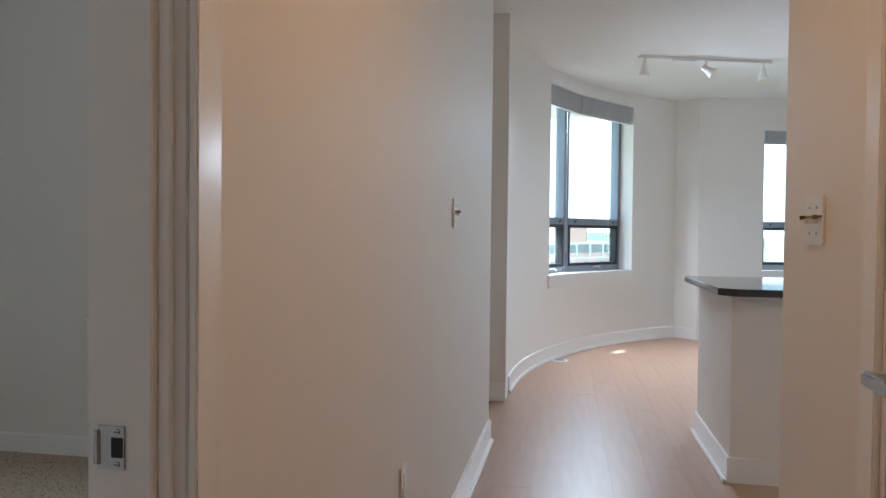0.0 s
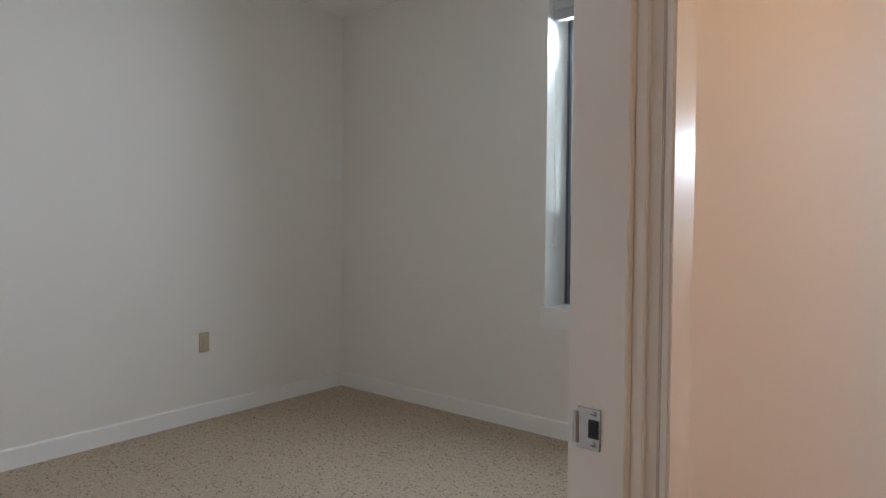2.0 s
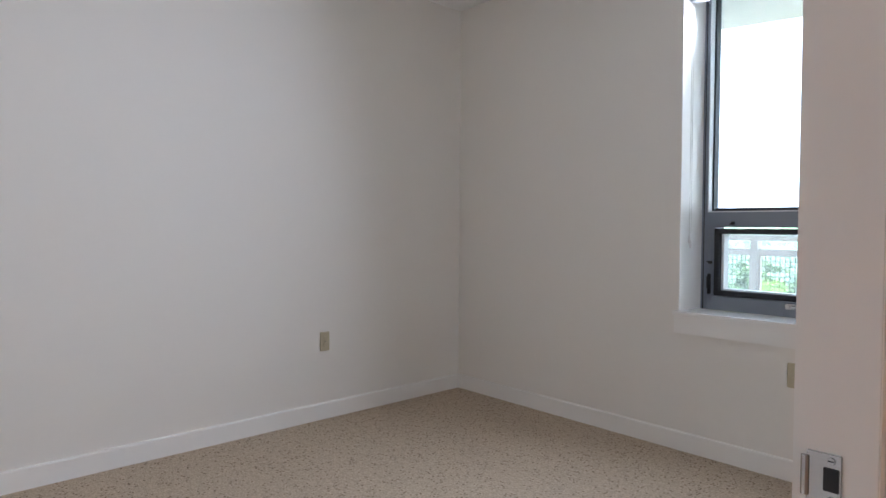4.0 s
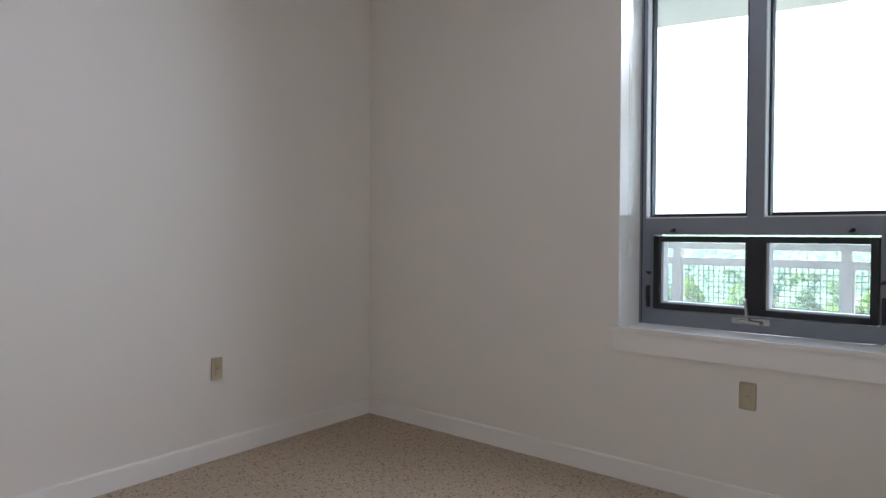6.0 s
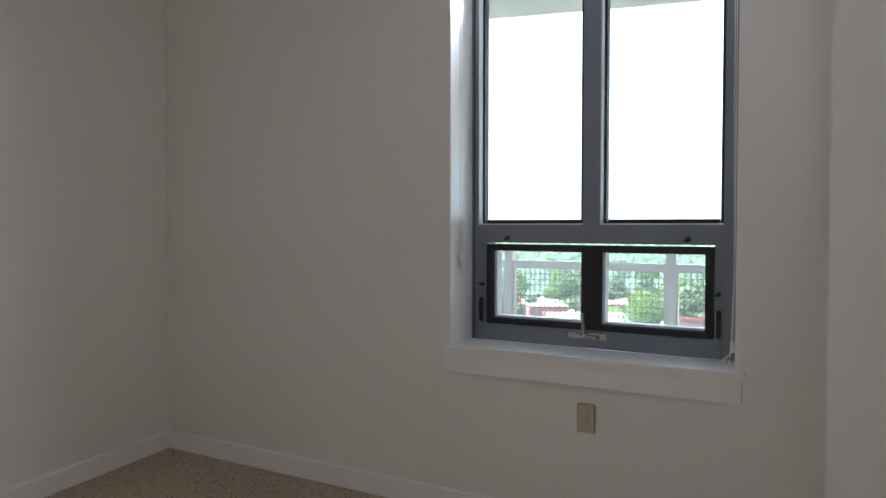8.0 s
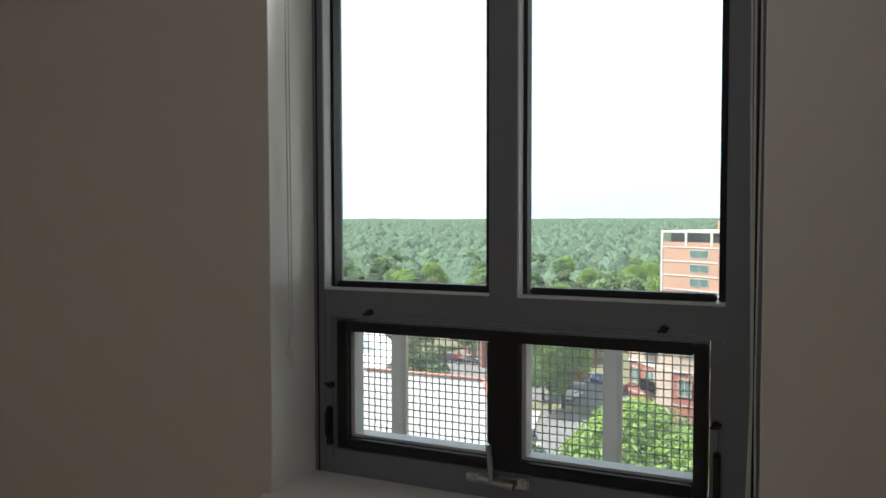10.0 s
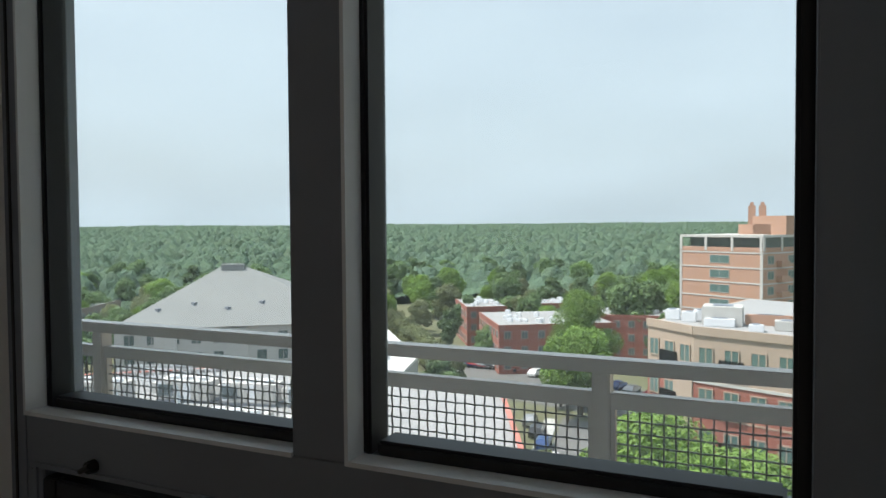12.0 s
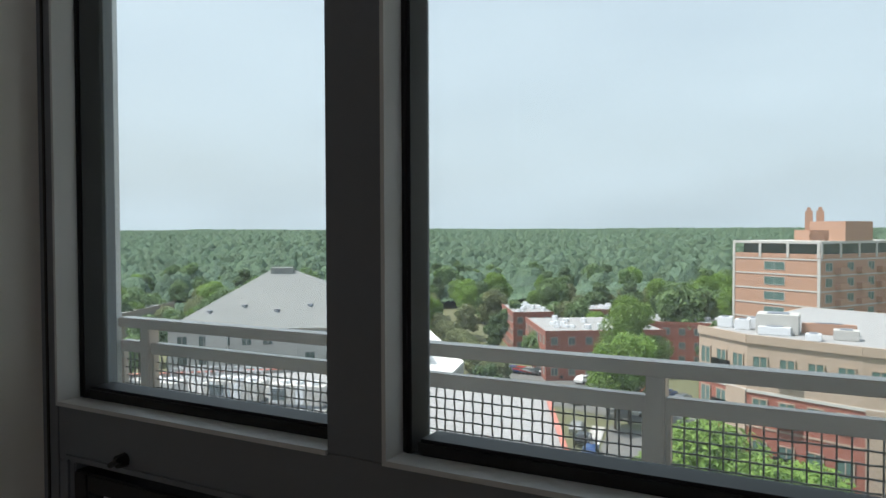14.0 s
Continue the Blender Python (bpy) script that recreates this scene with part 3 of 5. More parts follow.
def switch(at, label, gangs):
    o = thing("light_switch", label, "light switch", at, "corridor plates")
    w = 0.036 + 0.023 * (gangs - 1)
    part("plate", boxes((-w, w, -0.007, 0, -0.058, 0.058), bevel=0.003), WHITE_PLASTIC, o)
    for x in ((0,) if gangs == 1 else (-0.023, 0.023)):
        bm = bmesh.new()
        box(bm, x - 0.005, x + 0.005, -0.022, -0.006, -0.008, 0.004)
        part("toggle", bm, WHITE_PLASTIC, o)
        for z in (-0.03, 0.03):
            bm = bmesh.new()
            tube(bm, (x, -0.006, z), (x, -0.0095, z), 0.003, 0.003, 8)
            part("screw", bm, STEEL, o)
    part("guard", boxes((-w + 0.004, w - 0.004, -0.014, -0.006, 0.006, 0.011), (-w + 0.012, -w + 0.018, -0.024, -0.012, 0.002, 0.012), (w - 0.018, w - 0.012, -0.024, -0.012, 0.002, 0.012), bevel=0.001), BRASS, o, "tarnished brass switch guard")
    return o


switch(pose(hall_face(-0.55), -0.55, 1.26, 0, 0, 90.7), "white switch plate with a brass guard", 1)
switch(pose(4.82, -1.56, 1.222, 0, 0, -90), "white double switch plate with a brass guard", 2)

# closed door in the opposite corridor wall
door = thing("door_1", "white painted corridor door, closed, with a lever handle", "door", kind="structure")
part("casing", boxes((4.806, 4.82, -1.93, -1.865, 0, 2.125), bevel=0.003), TRIM, door)
part("casing", boxes((4.806, 4.82, -2.855, -2.79, 0, 2.125), bevel=0.003), TRIM, door)
part("casing", boxes((4.806, 4.82, -2.79, -1.93, 2.06, 2.125), bevel=0.003), TRIM, door)
part("jamb", boxes((4.82, 4.95, -1.95, -1.93, 0, 2.06), (4.82, 4.95, -2.79, -2.77, 0, 2.06), (4.82, 4.95, -2.77, -1.95, 2.06, 2.08)), TRIM, door)
part("leaf", boxes((4.838, 4.878, -2.767, -1.953, 0.012, 2.057), bevel=0.003), TRIM, door)
lever = part("door_handle", boxes((4.826, 4.838, -2.045, -1.985, 0.910, 0.970), bevel=0.004), STEEL, door, "satin steel lever handle")
bm = bmesh.new()
tube(bm, (4.83, -2.015, 0.94), (4.775, -2.015, 0.94), 0.011, 0.011, 12)
part("spindle", bm, STEEL, lever)
part("lever", boxes((4.755, 4.78, -2.13, -2.0, 0.927, 0.953), bevel=0.005), STEEL, lever)

# ---------------------------------------------------------------- living room
bar = thing("kitchen_bar", "white painted peninsula wall of the kitchen", "bar counter")
part("body", boxes((5.03, 6.6, 0.25, 1.12, 0, 0.90), bevel=0.002), PAINT, bar)
part("baseboard", boxes((5.016, 5.03, 0.236, 1.134, 0, 0.125), (5.03, 6.6, 0.236, 0.25, 0, 0.125), bevel=0.002), TRIM, bar)
part("shoe_moulding", boxes((4.998, 5.016, 0.24, 1.15, 0, 0.02), bevel=0.004), TRIM, bar)
top = thing("granite_worktop", "polished black granite worktop on the kitchen bar", "worktop")
bm = prism([(5.03, 0.16), (6.65, 0.16), (6.65, 1.22), (4.96, 1.22), (4.96, 0.23)], 0.90, 0.935)
bmesh.ops.bevel(bm, geom=bm.edges[:], offset=0.005, segments=2, affect="EDGES")
part("slab", bm, GRANITE, top)

vent = thing("floor_register", "small round metal floor cover on the laminate", "floor outlet")
bm = bmesh.new()
tube(bm, (4.20, 3.42, 0.0), (4.20, 3.42, 0.006), 0.075, 0.07, 24)
part("lid", bm, ALU_LIGHT, vent)
bm = bmesh.new()
tube(bm, (4.20, 3.42, 0.006), (4.20, 3.42, 0.008), 0.05, 0.05, 24)
part("inset", bm, ALU, vent)

track = thing("track_light", "white ceiling track with three spotlights", "track light")
T0, T1 = Vector((4.84, 3.05, CEILING)), Vector((6.0, 3.42, CEILING))
tq = (T1 - T0).normalized()
bm = bmesh.new()
tn = Vector((-tq.y, tq.x, 0)) * 0.017
prism([tuple((T0 - tn).xy), tuple((T1 - tn).xy), tuple((T1 + tn).xy), tuple((T0 + tn).xy)], CEILING - 0.022, CEILING, bm)
part("rail", bm, WHITE_PLASTIC, track)
mid = T0.lerp(T1, 0.33)
part("feed_box", prism([tuple((mid - tq * 0.1 - tn * 1.4).xy), tuple((mid + tq * 0.1 - tn * 1.4).xy), tuple((mid + tq * 0.1 + tn * 1.4).xy), tuple((mid - tq * 0.1 + tn * 1.4).xy)], CEILING - 0.035, CEILING), WHITE_PLASTIC, track)
for f, aim in ((0.04, (-0.05, -0.2, -1)), (0.5, (0.75, -0.5, -0.7)), (0.94, (-0.05, -0.3, -1))):
    p = T0.lerp(T1, f) - Vector((0, 0, 0.02))
    aim = Vector(aim).normalized()
    bm = bmesh.new()
    tube(bm, p, p - Vector((0, 0, 0.055)), 0.014, 0.012, 10)
    lamp = part("spotlight", bm, WHITE_PLASTIC, track)
    c = p - Vector((0, 0, 0.07))
    bm = bmesh.new()
    tube(bm, c - aim * 0.03, c + aim * 0.03, 0.026, 0.03, 16)
    tube(bm, c + aim * 0.03, c + aim * 0.095, 0.032, 0.052, 16)
    part("shade", bm, WHITE_PLASTIC, lamp)
    bm = bmesh.new()
    tube(bm, c + aim * 0.095, c + aim * 0.099, 0.045, 0.043, 16)
    part("bulb_face", bm, LENS_GLASS, lamp, "frosted bulb face")


def flat_window(name, a, b, z0, z1, transom, label):
    """A window unit between two plan points; local x runs from a to b, -y looks into the room."""
    a, b = Vector((*a, 0)), Vector((*b, 0))
    d = b - a
    w = d.length
    at = Matrix.Translation(a) @ Matrix.Rotation(math.atan2(d.y, d.x), 4, "Z")
    o = thing(name, label, "window", at, kind="structure")
    f = 0.05
    part("window_frame", boxes((0, f, 0, 0.1, z0, z1), (w - f, w, 0, 0.1, z0, z1), (f, w - f, 0, 0.1, z0, z0 + 0.06), (f, w - f, 0, 0.1, z1 - f, z1),
                               (f, w - f, 0, 0.1, transom - 0.035, transom + 0.035), bevel=0.003), ALU, o)
    s = part("sash", boxes((f, f + 0.03, -0.004, 0.08, z0 + 0.06, transom - 0.035), (w - f - 0.03, w - f, -0.004, 0.08, z0 + 0.06, transom - 0.035),
                           (f + 0.03, w - f - 0.03, -0.004, 0.08, z0 + 0.06, z0 + 0.09), (f + 0.03, w - f - 0.03, -0.004, 0.08, transom - 0.065, transom - 0.035), bevel=0.003), GASKET, o, "dark hopper sash")
    for x0, x1, za, zb, up in ((f, w - f, transom + 0.035, z1 - f, o), (f + 0.03, w - f - 0.03, z0 + 0.09, transom - 0.065, s)):
        g = part("pane", boxes((x0, x1, 0.06, 0.066, za, zb)), GLASS, up, "clear glass pane")
        g.visible_shadow = False
    bm = bmesh.new()
    tube(bm, (w / 2 - 0.06, -0.02, z0 + 0.045), (w / 2 + 0.06, -0.02, z0 + 0.05), 0.009, 0.009, 8)
    tube(bm, (w / 2 + 0.06, -0.02, z0 + 0.05), (w / 2 + 0.1, -0.03, z0 + 0.03), 0.008, 0.008, 8)
    part("handle", bm, STEEL, o, "steel sash handle")
    for x in (f + 0.1, w - f - 0.1):
        knob_part(o, x, -0.002, transom - 0.0, 1)
    return o


OUT = 0.17
flat_window("window_2", on_curve(CW0, OUT), on_curve(CWM, OUT), CSILL, CHEAD, 1.31, "narrow grey aluminium window unit in the curved wall")
flat_window("window_3", on_curve(CWM, OUT), on_curve(CW1, OUT), CSILL, CHEAD, 1.31, "grey aluminium window unit in the curved wall")
flat_window("window_4", north(0.73, 0.16), north(2.0, 0.16), CSILL, 2.45, 1.31, "grey aluminium window in the far wall")
setting("curved_sill", curved(CW0 + 0.4, CW1 - 0.4, -0.03, OUT, CSILL - 0.02, CSILL), TRIM, "white sill following the curved wall", "window sill")
setting("curved_apron", curved(CW0 + 0.3, CW1 - 0.3, -0.018, 0.0, CSILL - 0.115, CSILL - 0.02), TRIM, "white apron board under the curved sill", "trim")


def facet_blind(a, b, z1, drop, label):
    a, b = Vector((*a, 0)), Vector((*b, 0))
    d = b - a
    w = d.length
    o = thing("window_blind", label, "blind", Matrix.Translation(a) @ Matrix.Rotation(math.atan2(d.y, d.x), 4, "Z"), "living room blinds")
    part("headrail", boxes((0, w, -0.03, 0.03, z1 - 0.085, z1), bevel=0.004), WHITE_PLASTIC, o)
    k, z = 0, z1 - 0.09
    while z > z1 - drop:
        part("slat", boxes((0.01, w - 0.01, -0.028, 0.028, z - 0.007, z - 0.001)), BLIND, o)
        z -= 0.0085
    part("bottom_rail", boxes((0.01, w - 0.01, -0.026, 0.026, z - 0.014, z), bevel=0.003), BLIND, o)
    for f in (0.2, 0.5, 0.8):
        cord("lift_cord", [(w * f, -0.032, z1 - 0.05), (w * f, -0.033, z1 - drop)], 0.0015, CORD, o)
    cord("pull_cord", [(w * 0.5, -0.034, z1 - drop), (w * 0.5, -0.034, 1.0)], 0.0016, CORD, o)
    return o


facet_blind(on_curve(CW0, 0.03), on_curve(CWM, 0.03), CHEAD, 0.26, "white slatted blind drawn up in the curved window")
facet_blind(on_curve(CWM, 0.03), on_curve(CW1, 0.03), CHEAD, 0.26, "white slatted blind drawn up in the curved window")
facet_blind(north(0.73, 0.04), north(2.0, 0.04), 2.45, 0.22, "grey slatted blind drawn up in the far window")

# ---------------------------------------------------------------- balcony
RY = 1.70
setting("balcony_floor", boxes((-0.4, 3.3, 0.32, 1.82, -0.25, -0.06)), CONCRETE, "pale concrete balcony slab", "balcony floor")
setting("balcony_soffit", prism([(-0.4, 0.32), (3.28, 0.32), (3.28, 2.19), (1.85, 1.87), (0.2, 1.47), (-0.4, 1.35)], 2.66, 2.84), CONCRETE, "pale concrete slab of the balcony above", "balcony")
setting("wall_outer", boxes((-0.4, -0.2, 0.0, 0.32, -0.3, 2.9)), CONCRETE, "pale outer wall", "wall")
side = thing("side_screen", "pale metal balcony end wall with a narrow window", "balcony wall", kind="structure")
part("corner_post", boxes((-0.13, 0.035, 1.618, 1.69, -0.06, 2.66), bevel=0.003), ALU_LIGHT, side)
part("frame", boxes((-0.10, 0.030, 1.56, 1.616, -0.06, 2.66), (-0.10, 0.030, 0.32, 0.5, -0.06, 2.66), (-0.10, 0.030, 0.5, 1.56, 1.20, 1.286),
                    (-0.10, 0.030, 0.5, 1.56, 0.74, 0.826), (-0.10, 0.030, 0.5, 1.56, -0.06, 0.05), (-0.10, 0.030, 0.5, 1.56, 2.5, 2.66), bevel=0.003), ALU_LIGHT, side)
for z0, z1 in ((0.05, 0.74), (0.826, 1.20), (1.286, 2.5)):
    part("seal", boxes((0.005, 0.022, 1.548, 1.56, z0, z1), (0.005, 0.022, 0.5, 0.512, z0, z1)), GASKET, side, "black glazing seal")
    part("pane", boxes((-0.006, 0.0, 0.5, 1.56, z0, z1)), FARGLASS, side, "dark reflecting glass pane")
for z in (1.238, 0.775):
    for y in (1.50, 0.6):
        part("drain_slot", boxes((0.026, 0.0315, y - 0.022, y + 0.022, z - 0.006, z + 0.006), bevel=0.002), BLACK, side, "dark drain slot")

railing = thing("balcony_railing", "taupe metal balcony railing with woven wire panels", "railing")
part("top_rail", boxes((0.035, 3.3, RY - 0.035, RY + 0.035, 1.085, 1.128), bevel=0.005), RAIL, railing)
posts = (0.205, 1.333, 2.40)
for x in posts:
    part("post", boxes((x - 0.028, x + 0.028, RY - 0.03, RY + 0.03, -0.06, 1.085), bevel=0.004), RAIL, railing)
spans = [(0.035, 0.177), (0.233, 1.305), (1.361, 2.372), (2.428, 3.3)]


def woven(x0, x1, z0, z1, step=0.0355, r=0.0024):
    """Crimped wires that pass over and under each other."""
    bm = bmesh.new()
    nx, nz = max(1, int((x1 - x0) / step)), int((z1 - z0) / step)

    def strand(pts):
        rings = []
        for p in pts:
            rings.append([bm.verts.new((p[0] + dx, p[1] + dy, p[2] + dz)) for dx, dy, dz in p[3]])
        for a, b in zip(rings, rings[1:]):
            for k in range(4):
                j = (k + 1) % 4
                bm.faces.new((a[k], a[j], b[j], b[k]))
    upright = ((-r, -r, 0), (r, -r, 0), (r, r, 0), (-r, r, 0))
    level = ((0, -r, -r), (0, r, -r), (0, r, r), (0, -r, r))
    for k in range(1, nx + 1):
        x = x0 + k * (x1 - x0) / (nx + 1)
        j = random.uniform(-0.001, 0.001)
        strand([(x + j, RY + (0.003 if (k + m) % 2 else -0.003), z0 + (z1 - z0) * m / nz, upright) for m in range(nz + 1)])
    for m in range(1, nz):
        z = z0 + (z1 - z0) * m / nz
        strand([(x0 + (x1 - x0) * k / (nx + 1), RY + (-0.003 if (k + m) % 2 else 0.003), z, level) for k in range(nx + 2)])
    return bm


for x0, x1 in spans:
    part("mid_rail", boxes((x0, x1, RY - 0.02, RY + 0.02, 0.975, 1.025), bevel=0.003), RAIL, railing)
    part("panel_frame", boxes((x0, x0 + 0.014, RY - 0.012, RY + 0.012, 0.06, 0.975), (x1 - 0.014, x1, RY - 0.012, RY + 0.012, 0.06, 0.975), (x0 + 0.014, x1 - 0.014, RY - 0.02, RY + 0.02, 0.02, 0.06)), RAIL, railing)
    wp = part("wire_panel", woven(x0 + 0.014, x1 - 0.014, 0.06, 0.975), WIRE, railing, "woven wire mesh")
    wp["kind"] = "stuff"

# floor planks of the corridor and the living room
plank_mesh = {}
PW, PL = 0.185, 1.22
for row in range(11):
    x = 3.735 + row * PW
    y = -5.3 + (row * 0.41) % PL
    while y < 5.9:
        inside = not (y + PL > 5.2 and x < 4.3) and y < 5.4 and not (y < -2.2 and x > 4.8)
        if inside:
            if "m" not in plank_mesh:
                plank_mesh["m"] = mesh_of("plank", boxes((0.0002, PW - 0.0002, 0.0003, PL - 0.0003, -0.0118, 0.0), bevel=0.0003), WOOD)
            p = new("plank", plank_mesh["m"])
            p.parent = floor_living
            p.matrix_world = pose(x, y, 0)
        y += PL

# ---------------------------------------------------------------- ground and woodland
GROUND = -28.0


def smooth(a, b, v):
    v = min(1.0, max(0.0, (v - a) / (b - a)))
    return v * v * (3 - 2 * v)


def terrain(x, y):
    r = math.hypot(x, y)
    return GROUND + 17.0 * smooth(350, 1500, r) + 3.0 * smooth(250, 500, r) * noise.noise(Vector((x * 0.004, y * 0.004, 0)))


bm = bmesh.new()
rings = [30 * 1.13 ** k for k in range(43)]
grid = []
for rr in rings:
    grid.append([bm.verts.new((rr * math.sin(a), rr * math.cos(a), terrain(rr * math.sin(a), rr * math.cos(a)))) for a in (2 * math.pi * k / 72 for k in range(72))])
hub = bm.verts.new((0, 0, GROUND))
for k in range(72):
    j = (k + 1) % 72
    bm.faces.new((hub, grid[0][j], grid[0][k]))
    for a, b in zip(grid, grid[1:]):
        bm.faces.new((a[k], a[j], b[j], b[k]))
bmesh.ops.recalc_face_normals(bm, faces=bm.faces[:])
setting("ground", bm, GRASS, "dry grass and earth reaching to the wooded horizon", "ground")

# distant canopy: one rolling sheet in which every crown is a dome of its own
def hashed(ix, iy, salt):
    v = np.sin(ix * 127.1 + iy * 311.7 + salt * 74.7) * 43758.5453
    return v - np.floor(v)


def domes(x, y, cell, low, spread, drop):
    """Height of a field of domes on a jittered grid."""
    gx, gy = np.floor(x / cell), np.floor(y / cell)
    best = np.full(x.shape, -9.0)
    for dx in (-1, 0, 1):
        for dy in (-1, 0, 1):
            ix, iy = gx + dx, gy + dy
            px, py = (ix + hashed(ix, iy, 1)) * cell, (iy + hashed(ix, iy, 2)) * cell
            rad = cell * (0.55 + 0.4 * hashed(ix, iy, 3))
            d = ((x - px) ** 2 + (y - py) ** 2) / rad ** 2
            best = np.maximum(best, low + spread * hashed(ix, iy, 4) - drop * d)
    return best


def canopy(x, y):
    """Height of the leaf canopy over the ground: crowns, and the leafy clumps on them."""
    return np.maximum(domes(x, y, 8.0, 8.0, 7.0, 6.5), 2.0) + domes(x, y, 2.6, 0.0, 1.6, 1.6)


radii = [268.0]
while radii[-1] < 2300:
    radii.append(radii[-1] + 1.5 + max(0.0, radii[-1] - 500) * 0.0022)
radii = np.array(radii)
bearings = np.arange(-1.05, 0.25, 0.0017)
R, A = np.meshgrid(radii, bearings, indexing="ij")
X, Y = 2.7 + R * np.sin(A), R * np.cos(A)
t = np.clip((R - 350) / 1150, 0, 1)
lumps = 2.2 * np.sin(X * 0.011 + 1.3 * np.sin(Y * 0.007)) * np.sin(Y * 0.013 + 0.8 * np.sin(X * 0.009))
Z = GROUND + 17.0 * t * t * (3 - 2 * t) + canopy(X, Y) + lumps + np.random.default_rng(7).normal(0, 0.12, X.shape)
Z = np.where(R < 300, np.minimum(Z, GROUND - 1 + (R - 268) * 0.45 + canopy(X, Y) * 0.35), Z)
rows, cols = X.shape
vv = np.stack([X, Y, Z], -1).reshape(-1, 3)
idx = np.arange(rows * cols).reshape(rows, cols)
ff = np.stack([idx[:-1, :-1], idx[:-1, 1:], idx[1:, 1:], idx[1:, :-1]], -1).reshape(-1, 4)
me = bpy.data.meshes.new("woodland")
me.vertices.add(len(vv))
me.vertices.foreach_set("co", vv.ravel())
me.loops.add(ff.size)
me.loops.foreach_set("vertex_index", ff.ravel().astype(np.int32))
me.polygons.add(len(ff))
me.polygons.foreach_set("loop_start", np.arange(0, ff.size, 4, dtype=np.int32))
me.update(calc_edges=True)
me.polygons.foreach_set("use_smooth", np.ones(len(ff), dtype=bool))
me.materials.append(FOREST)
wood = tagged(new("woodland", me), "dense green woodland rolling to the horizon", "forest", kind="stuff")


def crown_mesh(seed, mat, leaves, radius, height, leaf):
    """A crown of leaf sprays gathered on several lobes, with gaps between them."""
    g = np.random.default_rng(seed)
    lobes = []
    for k in range(13):
        a = g.uniform(0, 2 * math.pi)
        z = g.uniform(0.05, 1.0)
        w = math.sin(math.pi * min(0.95, 0.25 + 0.72 * z)) * radius * 0.62
        lobes.append((w * math.cos(a) * g.uniform(0.5, 1), w * math.sin(a) * g.uniform(0.5, 1), z * height * 0.85, g.uniform(0.25, 0.42) * radius))
    pts, faces = [], []
    for k in range(leaves):
        lx, ly, lz, lr = lobes[int(g.integers(len(lobes)))]
        d = g.normal(size=3)
        d /= np.linalg.norm(d)
        p = np.array([lx, ly, lz]) + d * lr * g.uniform(0.65, 1.08) * np.array([1, 1, 0.8])
        n = d * 0.6 + g.normal(size=3) * 0.5 + np.array([0, 0, 0.5])
        n /= np.linalg.norm(n)
        u = np.cross(n, g.normal(size=3))
        u /= np.linalg.norm(u)
        w = np.cross(n, u)
        s = leaf * g.uniform(0.6, 1.3)
        i = len(pts)
        pts += [(p - u * s).tolist(), (p + w * s * 0.55 + n * s * 0.15).tolist(), (p + u * s).tolist(), (p - w * s * 0.55 + n * s * 0.15).tolist()]
        faces.append((i, i + 1, i + 2, i + 3))
    m = bpy.data.meshes.new("crown")
    m.from_pydata(pts, [], faces)
    m.materials.append(mat)
    return m


def trunk_mesh(height, radius):
    bm = bmesh.new()
    tube(bm, (0, 0, -0.3), (0.1, 0, height * 0.55), radius, radius * 0.6, 8)
    tube(bm, (0.1, 0, height * 0.55), (0, 0.1, height * 1.1), radius * 0.6, radius * 0.2, 8)
    for k in range(6):
        a = k * 2.4
        z = height * (0.4 + 0.09 * k)
        tube(bm, (0, 0, z), (math.cos(a) * height * 0.35, math.sin(a) * height * 0.35, z + height * 0.35), radius * 0.35, radius * 0.08, 6)
    return mesh_of("trunk", bm, BARK)


def tree(seed, mat, total, radius, leaves, leaf, label):
    o = thing("tree", label, "tree", group="broadleaf trees")
    t = new("trunk", trunk_mesh(total * 0.55, total * 0.022))
    t.parent = o
    c = new("crown", crown_mesh(seed, mat, leaves, radius, total * 0.78, leaf))
    c.parent = o
    c.location = (0, 0, total * 0.24)
    return o


kinds = [tree(11, LEAVES[0], 13, 5.2, 3600, 0.42, "mid-green broadleaf tree among houses"),
         tree(12, LEAVES[2], 12, 4.6, 3200, 0.42, "dark green broadleaf tree among houses"),
         tree(13, LEAVES[1], 12, 5.0, 8500, 0.25, "bright green broadleaf tree among houses"),
         tree(14, LEAVES[3], 10, 4.2, 4200, 0.30, "small clipped olive-green avenue tree"),
         tree(15, LEAVES[1], 12, 5.0, 24000, 0.13, "fresh green broadleaf tree beside the building")]


def sight(az, y, z=None):
    """A plan point at distance y along a bearing from the window."""
    return 2.9 + az * y, y


def plant(k, az, y, s=1.0, turn=0.0, base=None):
    x, yy = sight(az, y)
    copy_thing(kinds[k], pose(x, yy, terrain(x, yy) if base is None else base, 0, 0, turn) @ Matrix.Diagonal((s, s, s, 1)))


